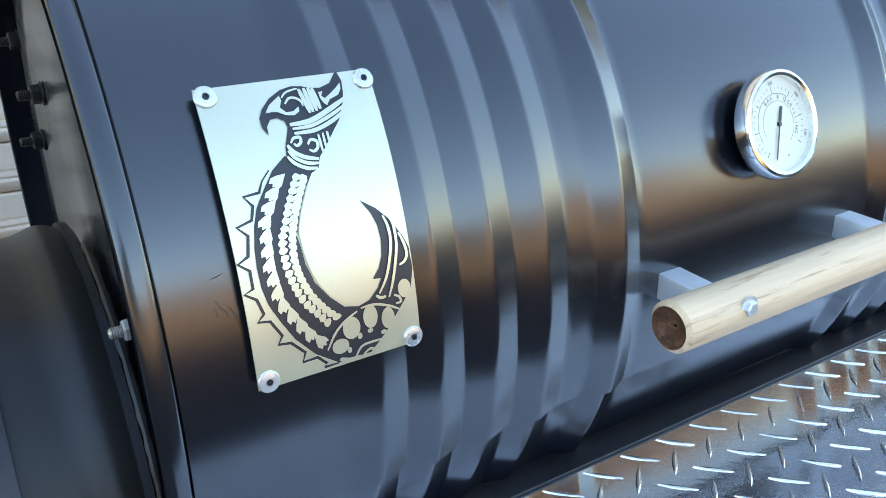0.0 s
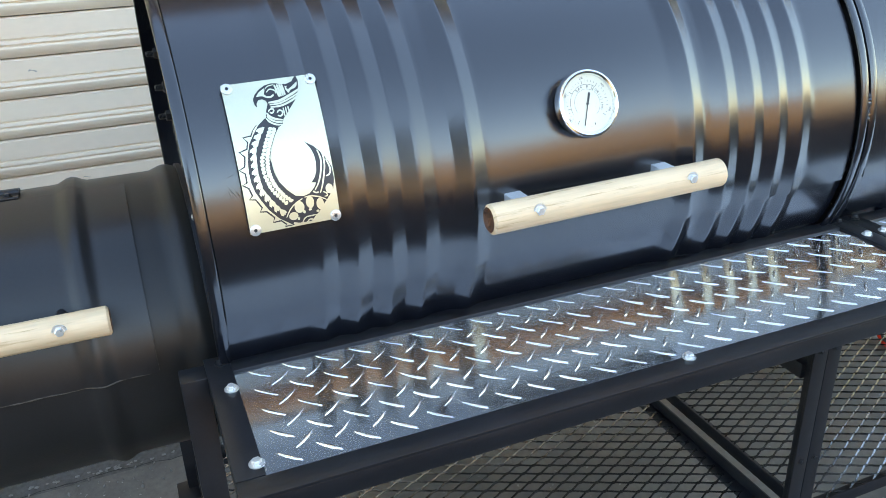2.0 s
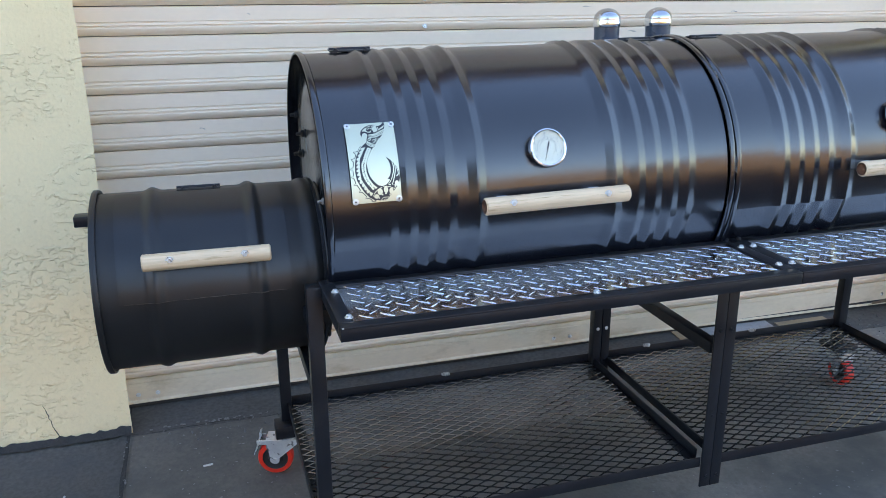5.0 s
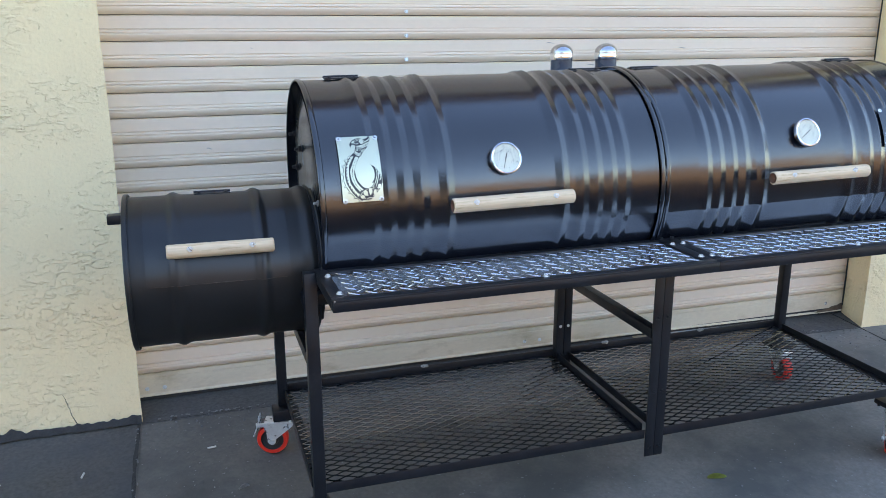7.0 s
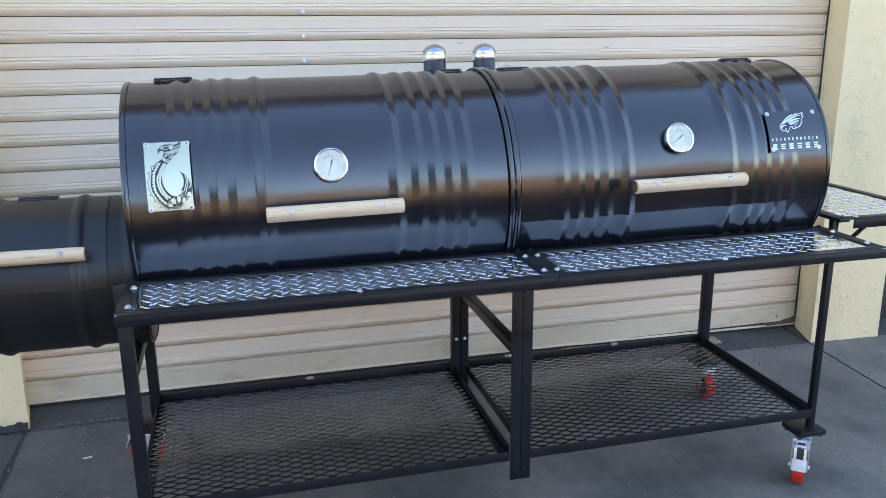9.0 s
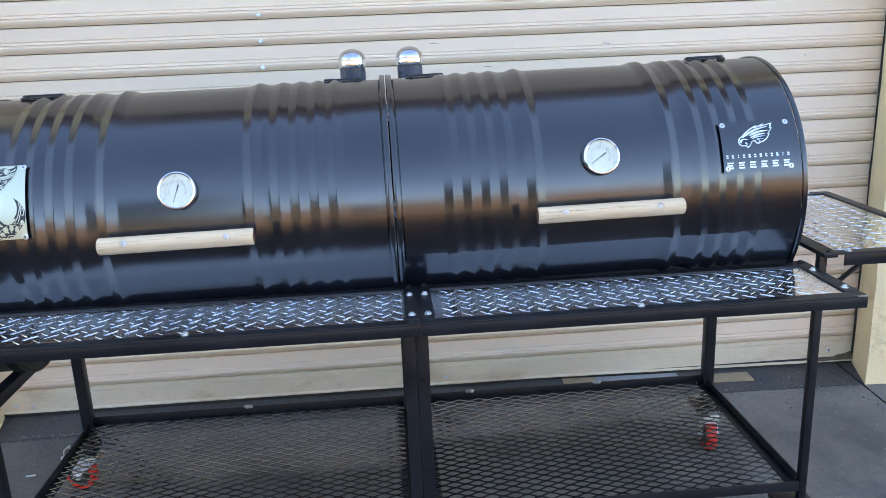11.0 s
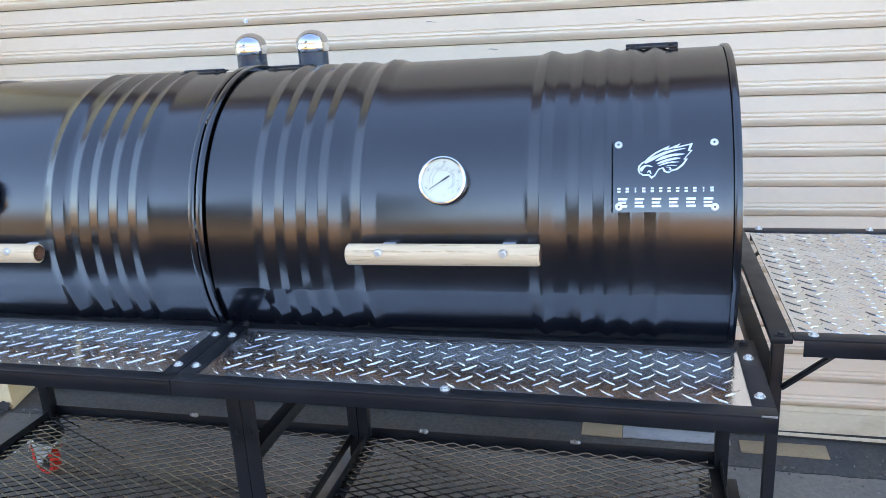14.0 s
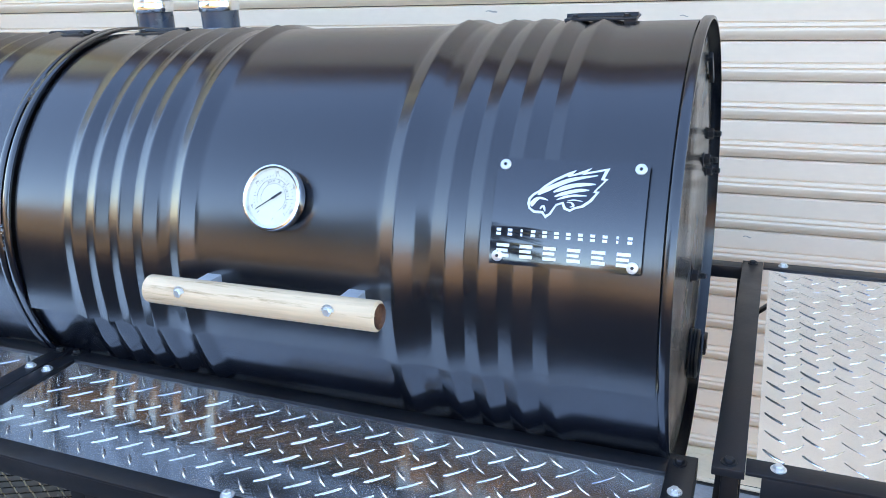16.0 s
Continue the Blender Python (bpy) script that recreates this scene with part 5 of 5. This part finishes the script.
# ---- the cart: six legs, low mesh deck, four casters ----
def caster(parent, x, y, top, yaw, pedal=True, block=False, lever=True):
    gz = ground_z(x, y)
    wr = 0.050
    m = Matrix.Translation((x, y, 0)) @ pose(0, 0, 0, 0, 0, yaw)
    trail = 0.034
    bm = B()
    if block:
        box(bm, -0.031, 0.031, -0.031, 0.031, top - 0.016, top + 0.020, 0.002, Matrix.Translation((x, y, 0)))
    else:
        box(bm, -0.046, 0.046, -0.042, 0.042, top - 0.016, top, 0.002, Matrix.Translation((x, y, 0)))
    for dx in () if block else (-0.036, 0.036):
        for dy in (-0.03, 0.03):
            rod(bm, (x + dx, y + dy, top - 0.024), (x + dx, y + dy, top - 0.016), 0.005, 8)
    c = part("caster", bm, iron_paint, parent, "swivel caster with a red wheel")
    hz = gz + wr
    bm = B()
    lathe(bm, [(0.030, top - 0.0225), (0.033, top - 0.020), (0.033, top - 0.0175), (0.028, top - 0.0162)], 32, m)
    box(bm, -0.036, 0.056, -0.0255, 0.0255, top - 0.0275, top - 0.0220, 0.002, m)
    box(bm, 0.0525, 0.0562, -0.0235, 0.0235, top - 0.052, top - 0.0225, 0.0012, m)
    for s in (-1, 1):
        y0, y1 = sorted((s * 0.0215, s * 0.0250))
        vs = []
        outline = [(-0.036, top - 0.024), (0.056, top - 0.024), (0.053, top - 0.034)]
        outline += [(trail + 0.0135 * math.cos(radians(a)), hz + 0.0135 * math.sin(radians(a))) for a in range(20, -201, -20)]
        outline += [(-0.033, top - 0.036)]
        for yy in (y0, y1):
            vs.append([bm.verts.new(m @ Vector((px, yy, pz))) for px, pz in outline])
        bm.faces.new(vs[0])
        bm.faces.new(vs[1][::-1])
        for i in range(len(outline)):
            k = (i + 1) % len(outline)
            bm.faces.new((vs[0][i], vs[1][i], vs[1][k], vs[0][k]))
    rod(bm, m @ Vector((trail, -0.030, hz)), m @ Vector((trail, 0.030, hz)), 0.0066, 6)
    part("fork", bm, zinc, c, "zinc plated fork")
    wm = m @ Matrix.Translation((trail, 0, hz)) @ pose(0, 0, 0, 90, 0, 0)
    bm = B()
    lathe(bm, [(0.036, -0.0155), (0.047, -0.0155), (0.0495, -0.011), (0.050, 0), (0.0495, 0.011), (0.047, 0.0155), (0.036, 0.0155), (0.036, -0.0155)], 40, wm, closed=True)
    part("tyre", bm, red_pu, c, "red rubber tyre")
    bm = B()
    lathe(bm, [(0.010, -0.016), (0.018, -0.016), (0.021, -0.010), (0.033, -0.010), (0.0362, -0.014), (0.0362, 0.014), (0.033, 0.010), (0.021, 0.010), (0.018, 0.016), (0.010, 0.016)], 32, wm)
    part("hub", bm, black_rubber, c)
    if not lever:
        return c
    # brake: zinc arms out from the fork, a wire loop above and a tongue that hangs outside the wheel
    pv, tp = Vector((trail + 0.042, 0, top - 0.034)), Vector((trail + 0.057, 0, hz + 0.013))
    tip = m @ Matrix.Translation(pv) @ pose(0, 0, 0, 0, -math.degrees(math.atan2(tp.x - pv.x, pv.z - tp.z)), 0)
    drop = (tp - pv).length
    loop = -0.020 if pedal else -0.008
    bm = B()
    for s in (-1, 1):
        ya, yb = sorted((s * 0.0165, s * 0.0205))
        box(bm, trail - 0.004, pv.x + 0.006, ya, yb, pv.z - 0.006, pv.z + 0.008, 0.001, m)
        rod(bm, m @ Vector((pv.x, s * 0.013, pv.z)), m @ Vector((pv.x - 0.004, s * 0.013, top + loop)), 0.0022, 8)
        box(bm, -0.002, 0.0025, *sorted((s * 0.0095, s * 0.0175)), -drop, 0.004, 0.0008, tip)
    rod(bm, m @ Vector((pv.x - 0.004, -0.0145, top + loop)), m @ Vector((pv.x - 0.004, 0.0145, top + loop)), 0.0026, 8)
    rod(bm, m @ Vector((pv.x, -0.0225, pv.z)), m @ Vector((pv.x, 0.0225, pv.z)), 0.0045, 12)
    box(bm, -0.0015, 0.0015, -0.0165, 0.0165, -drop, -drop + 0.012, 0.0006, tip)
    part("brake_lever", bm, zinc, c, "zinc brake lever")
    bm = B()
    box(bm, -0.0035, -0.001, -0.0115, 0.0115, -drop + 0.010, 0.016, 0.0006, tip)
    part("brake_shoe", bm, black_rubber, c)
    if pedal:
        bm = B()
        box(bm, 0.0016, 0.0095, -0.0205, 0.0205, -drop, -drop + 0.036, 0.003, tip)
        for k in range(3):
            box(bm, 0.0090, 0.0112, -0.0150, 0.0150, -drop + 0.006 + 0.0095 * k, -drop + 0.011 + 0.0095 * k, 0.0008, tip)
        part("brake_pedal", bm, pedal_white, c, "pale ribbed brake pedal")
    return c


def expanded_mesh(x0, x1, y0, y1, z, lw=0.058, sw=0.0265, wd=0.0030, th=0.0011, rise=0.008, bond=0.0045, tilt=0.0002):
    """Expanded steel: flat slanting strands that meet in longer bonds."""
    verts, faces = [], []
    hx, hy = lw / 2, sw / 2
    nx, ny = int((x1 - x0) / hx), int((y1 - y0) / hy)

    def strip(corners, tip):
        b = len(verts)
        for zz in (0, th):
            for k, (px, py) in enumerate(corners):
                verts.append((px, py, z + zz + rise * (py - y0) / (y1 - y0) + (tip if k in (1, 2) else -tip)))
        faces.extend([(b, b + 1, b + 2, b + 3), (b + 4, b + 7, b + 6, b + 5), (b, b + 4, b + 5, b + 1), (b + 2, b + 6, b + 7, b + 3), (b + 1, b + 5, b + 6, b + 2), (b, b + 3, b + 7, b + 4)])

    for j in range(ny + 1):
        for i in range(nx + 1):
            x, y = x0 + i * hx, y0 + j * hy
            if (i + j) % 2 == 0:
                e = bond / 2
                strip(((x - e, y - wd * 0.85), (x - e, y + wd * 0.85), (x + e, y + wd * 0.85), (x + e, y - wd * 0.85)), tilt * 1.5)
            if i == nx or j == ny:
                continue
            up = (i + j) % 2 == 0
            xa, xb = x + bond * 0.46, x + hx - bond * 0.46
            ya, yb = (y, y + hy) if up else (y + hy, y)
            d = Vector((xb - xa, yb - ya)).normalized()
            n = Vector((-d.y, d.x)) * wd / 2
            strip(((xa - n.x, ya - n.y), (xa + n.x, ya + n.y), (xb + n.x, yb + n.y), (xb - n.x, yb - n.y)), tilt)
    me = bpy.data.meshes.new("mesh_panel")
    me.from_pydata(verts, [], faces)
    me.materials.append(mesh_paint)
    return me


def build_cart():
    c = thing("grill_cart", "black steel cart with a low mesh deck and red casters", "cart")
    fy, by = -0.250, 0.335
    # front legs: single at the ends, paired angles in the middle
    for x, w, top, foot, y in ((-0.030, 0.030, SHELF_Z - 0.001, 0.112, fy - 0.015), (1.860, 0.0185, 0.764 - 0.0105, 0.110, -0.249)):
        bm = B()
        box(bm, x - w / 2, x + w / 2, y, y + w, foot, top, 0.0015)
        part("leg", bm, iron_paint, c)
    for x in (0.9095, 0.9385):
        bm = B()
        box(bm, x - 0.014, x + 0.014, fy - 0.017, fy - 0.012, 0.100, SHELF_Z - 0.005, 0.001)
        s = -1 if x < 0.92 else 1
        xa, xb = sorted((x - s * 0.014, x - s * 0.009))
        box(bm, xa, xb, fy - 0.0125, fy + 0.016, 0.100, SHELF_Z - 0.027, 0.001)
        leg = part("leg", bm, iron_paint, c)
        for z in (0.128, 0.30, 0.52):
            part("bolt", hexbolt(B(), (x, fy - 0.017, z), (0, -1, 0), 0.004), iron_paint, leg)
    for x, w in ((-0.052, 0.030), (0.9095, 0.027), (0.9385, 0.027), (1.852, 0.032)):
        bm = B()
        mid = 0.9 < x < 0.95
        box(bm, x - w / 2, x + w / 2, by - 0.015, by + 0.015, 0.110, 0.66 if mid else 0.738, 0.0015)
        leg = part("leg", bm, iron_paint, c)
        if mid:
            part("bolt", hexbolt(B(), (x, by - 0.015, 0.285), (0, -1, 0), 0.0036), zinc, leg)
            part("bolt", hexbolt(B(), (x, by - 0.015, 0.172), (0, -1, 0), 0.005), iron_paint, leg)
    # low deck: angle iron round two bays of expanded mesh
    z0, z1 = 0.156, 0.182
    for y, d in ((fy, 1), (by, -1)):
        for xa, xb in ((-0.043, 0.8945), (0.9535, 1.842)):
            bm = B()
            o = y - d * 0.0125
            ya, yb = sorted((o, o + d * 0.004))
            h = 0.0 if y < 0 else 0.010
            box(bm, xa, xb, ya, yb, z0 + h, z1 + h * 1.2, 0.0008)
            ya, yb = sorted((o + d * 0.004, o + d * 0.030))
            box(bm, xa, xb, ya, yb, z0 + h, z0 + h + 0.004, 0.0008)
            part("deck_rail", bm, iron_paint, c)
    for x, d in ((-0.047, 1), (0.9045, -1), (0.9435, 1), (1.8525, -1)):
        bm = B()
        xa, xb = sorted((x, x + d * 0.004))
        box(bm, xa, xb, fy + 0.018, by - 0.018, z0 + 0.0045, z1 + 0.005, 0.0008)
        xa, xb = sorted((x + d * 0.004, x + d * 0.030))
        box(bm, xa, xb, fy + 0.018, by - 0.018, z0 + 0.0045, z0 + 0.0085, 0.0008)
        part("deck_rail", bm, iron_paint, c)
    for xa, xb, tilt in ((-0.040, 0.897, 0.00045), (0.950, 1.846, 0.0007)):
        ob = new("mesh_panel", expanded_mesh(xa, xb, fy, by + 0.002, z0 + 0.0065, tilt=tilt))
        ob.parent = c
        ob["label"] = "black expanded steel mesh"
    # lumpy welds left bare on the back rail
    rw = random.Random(8)
    for x in (0.422, 1.10, 1.50):
        bm = B()
        lumpy_run(bm, [Vector((x - 0.013 + 0.002 * k, 0.3435, 0.194 + rw.uniform(-0.001, 0.001))) for k in range(14)], 0.0034, 0.0072, rw)
        part("weld_bead", bm, worn_steel, c, "bare weld spots")
    # cross members and the drum cradle
    for x, z in ((-0.030, 0.51), (0.924, 0.462)):
        bm = B()
        bar(bm, (x, fy + 0.016, z), (x, by - 0.016, z), 0.028, 0.028)
        part("cross_bar", bm, iron_paint, c)
    for y in (-0.205, 0.235):
        bm = B()
        box(bm, -0.014, 1.80, y - 0.015, y + 0.015, 0.640, 0.668, 0.001)
        part("cradle_rail", bm, iron_paint, c)
    for x in (-0.030, 1.857):
        bm = B()
        box(bm, x - 0.0145, x + 0.0145, fy + 0.016, by - 0.016, 0.640, 0.668, 0.001)
        part("cradle_rail", bm, iron_paint, c)
    caster(c, -0.058, 0.315, 0.111, 165, False, True)
    caster(c, -0.045, -0.235, 0.111, 200)
    caster(c, 1.849, 0.322, 0.111, 264, False, lever=False)
    caster(c, 1.850, -0.228, 0.111, 229)


build_cart()


# ---- what lies about on the concrete ----
def litter():
    bm = B()
    for i in range(9):
        t = i / 8
        w = 0.014 * math.sin(math.pi * (0.1 + 0.85 * t)) + 0.001
        a, b = bm.verts.new((-0.03 + 0.06 * t, -w, 0.004 * math.sin(3 * t))), bm.verts.new((-0.03 + 0.06 * t, w, 0.005 * math.sin(2.4 * t)))
        if i:
            bm.faces.new((pa, a, b, pb))
        pa, pb = a, b
    bmesh.ops.solidify(bm, geom=bm.faces[:], thickness=0.0008)
    lf = tagged(mesh_object("leaf", bm, leafy), "fallen yellow-green leaf on the concrete", "leaf")
    lf.matrix_world = pose(1.193, -0.214, ground_z(0, -0.214) + 0.001, 0, 0, -15)
    lf = tagged(new("leaf", lf.data.copy()), "curled brown dead leaf on the concrete", "leaf")
    lf.data.materials.clear()
    lf.data.materials.append(material("dead_leaf", (0.26, 0.235, 0.21), 0.8, spread=0.3, scale=60))
    lf.matrix_world = pose(-0.198, 0.146, ground_z(0, 0.146) + 0.002, 0, 0, 15) @ Matrix.Diagonal((0.55, 0.6, 1.6, 1))
    for x, y, rz in ((-0.66, 0.349, 80), (-0.90, 0.36, 25), (-0.28, 0.40, 10)):
        bm = B()
        rod(bm, (-0.014, 0, 0.003), (0.014, 0, 0.003), 0.003, 8, 0.001)
        s = tagged(mesh_object("cigarette_end", bm, pale_bit), "pale cigarette end on the concrete", "litter", "litter on the concrete")
        s.matrix_world = pose(x, y, ground_z(x, y), 0, 0, rz)
    for x0, x1, y0, y1, z, mat, lb in ((1.49, 1.612, 0.728, 0.795, 0.003, card, "flat strip of tan cardboard by the door"), (1.614, 1.925, 0.733, 0.795, 0.003, grey_card, "washed-out grey strip of cardboard by the door"), (1.95, 2.19, 0.70, 0.765, 0.003, card, "flat piece of stained cardboard by the door")):
        bm = B()
        box(bm, x0, x1, y0, y1, 0, 0.004, 0.0008)
        for v in bm.verts:
            v.co.y += 0.012 * noise.noise(Vector((v.co.x * 7, v.co.y * 7, 0)))
            v.co.z += ground_z(v.co.x, v.co.y) + 0.001
        tagged(mesh_object("cardboard", bm, mat), lb, "cardboard")
    # gravel, crumbs and dirt along the foot of the door and the joints
    bm = B()
    rnd = random.Random(5)
    for i in range(300):
        k = rnd.random()
        if k < 0.45:
            x, y = rnd.uniform(-0.5, 2.6), 0.60 + rnd.gauss(0, 0.02) + 0.02 * math.sin(i)
        elif k < 0.6:
            x, y = -0.51 + rnd.gauss(0, 0.006), rnd.uniform(-0.6, 0.64)
        elif k < 0.8:
            x, y = rnd.uniform(2.2, 2.65), rnd.uniform(0.45, 0.75)
        else:
            x, y = rnd.uniform(-1.1, 3.0), rnd.uniform(-1.0, 0.6)
        s = rnd.uniform(0.0012, 0.0042)
        m = Matrix.Translation((x, y, ground_z(x, y) + s * 0.4)) @ Euler((rnd.random() * 6, rnd.random() * 6, rnd.random() * 6)).to_matrix().to_4x4()
        r = bmesh.ops.create_icosphere(bm, subdivisions=1, radius=s, matrix=m @ Matrix.Diagonal((1.5, 1, 0.7, 1)))
    tagged(mesh_object("gravel", bm, material("grit", (0.15, 0.145, 0.14), 0.9, spread=0.5, scale=30)), "scattered grit and crumbs on the concrete", "gravel", kind="stuff")
    bm = B()
    for cx, n in ((-0.377, 8), (-0.235, 16), (-0.178, 6), (-0.112, 6), (2.31, 6), (2.05, 4), (1.62, 5)):
        for k in range(n):
            x = cx + rnd.gauss(0, 0.022)
            y = 0.645 + rnd.gauss(0, 0.004) - 0.03 * (x + 0.3) * (x < 0)
            s = rnd.uniform(0.0015, 0.004)
            bmesh.ops.create_icosphere(bm, subdivisions=1, radius=s, matrix=Matrix.Translation((x, y, ground_z(x, y) + s * 0.4)) @ Matrix.Diagonal((1.6, 1, 0.7, 1)))
    tagged(mesh_object("crumbs", bm, material("plaster_crumb", (0.17, 0.165, 0.155), 0.9, spread=0.3, scale=200)), "pale plaster crumbs along the crack", "gravel", kind="stuff")
    # dark dirt packed into the joints
    bm = B()
    for xj, ya, yb in ((-0.510, -1.6, 0.65),):
        pa = None
        for i in range(70):
            y = ya + (yb - ya) * i / 69
            w = 0.004 + 0.006 * abs(noise.noise(Vector((xj, y * 9, 2))))
            s = 0.004 * noise.noise(Vector((xj, y * 5, 7)))
            a, c = bm.verts.new((xj - w + s, y, ground_z(xj, y) + 0.0012)), bm.verts.new((xj + w + s, y, ground_z(xj, y) + 0.0012))
            if pa:
                bm.faces.new((pa, pc, c, a))
            pa, pc = a, c
    tagged(mesh_object("dirt", bm, dirt), "dark dirt packed in the concrete joints", "dirt", kind="stuff")
    # the crack that runs across the apron a hand's width off the door
    bm = B()
    pa = None
    for i in range(160):
        x = -0.5 + 3.05 * i / 159
        y = 0.628 + 0.012 * noise.noise(Vector((x * 6, 0, 0))) + 0.006 * noise.noise(Vector((x * 25, 3, 0)))
        w = 0.0012 + 0.0035 * abs(noise.noise(Vector((x * 11, 9, 0))))
        a, c = bm.verts.new((x, y - w, ground_z(x, y) + 0.001)), bm.verts.new((x, y + w, ground_z(x, y) + 0.001))
        if pa:
            bm.faces.new((pa, a, c, pc))
        pa, pc = a, c
    tagged(mesh_object("crack", bm, dirt), "dark crack across the concrete by the door", "crack", kind="stuff")
    # cracks in the stucco foot
    for pts in (((-0.70, 0.01), (-0.715, 0.05), (-0.722, 0.085), (-0.745, 0.08)), ((-0.722, 0.085), (-0.735, 0.13))):
        bm = B()
        line = []
        for (xa, za), (xb, zb) in zip(pts, pts[1:]):
            for k in range(8):
                s = k / 8
                line.append((xa + (xb - xa) * s + 0.003 * noise.noise(Vector((xa * 40, k, za * 9))), za + (zb - za) * s))
        pa = None
        for k, (x, z) in enumerate(line):
            w = 0.0014 * (1 - k / len(line)) + 0.0003
            vs = [bm.verts.new((x + d, 0.6415, z)) for d in (-w, w)] + [bm.verts.new((x + d, 0.662, z)) for d in (-w, w)]
            if pa:
                bm.faces.new((pa[0], pa[1], vs[1], vs[0]))
            pa = vs
        tagged(mesh_object("crack", bm, dirt), "fine dark crack in the cream stucco", "crack", kind="stuff")
    bm = B()
    for i in range(180):
        x = -1.6 + 1.1 * i / 179
        w = 0.022 + 0.040 * abs(noise.noise(Vector((x * 8, 1, 0)))) + 0.016 * noise.noise(Vector((x * 31, 2, 0)))
        a = bm.verts.new((x, 0.652 - w, ground_z(x, 0.652 - w) + 0.001))
        b = bm.verts.new((x, 0.646, ground_z(x, 0.65) + 0.016 + 0.030 * abs(noise.noise(Vector((x * 14, 4, 0)))) + 0.012 * noise.noise(Vector((x * 45, 8, 0)))))
        if i:
            bm.faces.new((pa, a, b, pb))
        pa, pb = a, b
    tagged(mesh_object("dirt", bm, dirt), "dark dirt along the foot of the stucco", "dirt", kind="stuff")


litter()
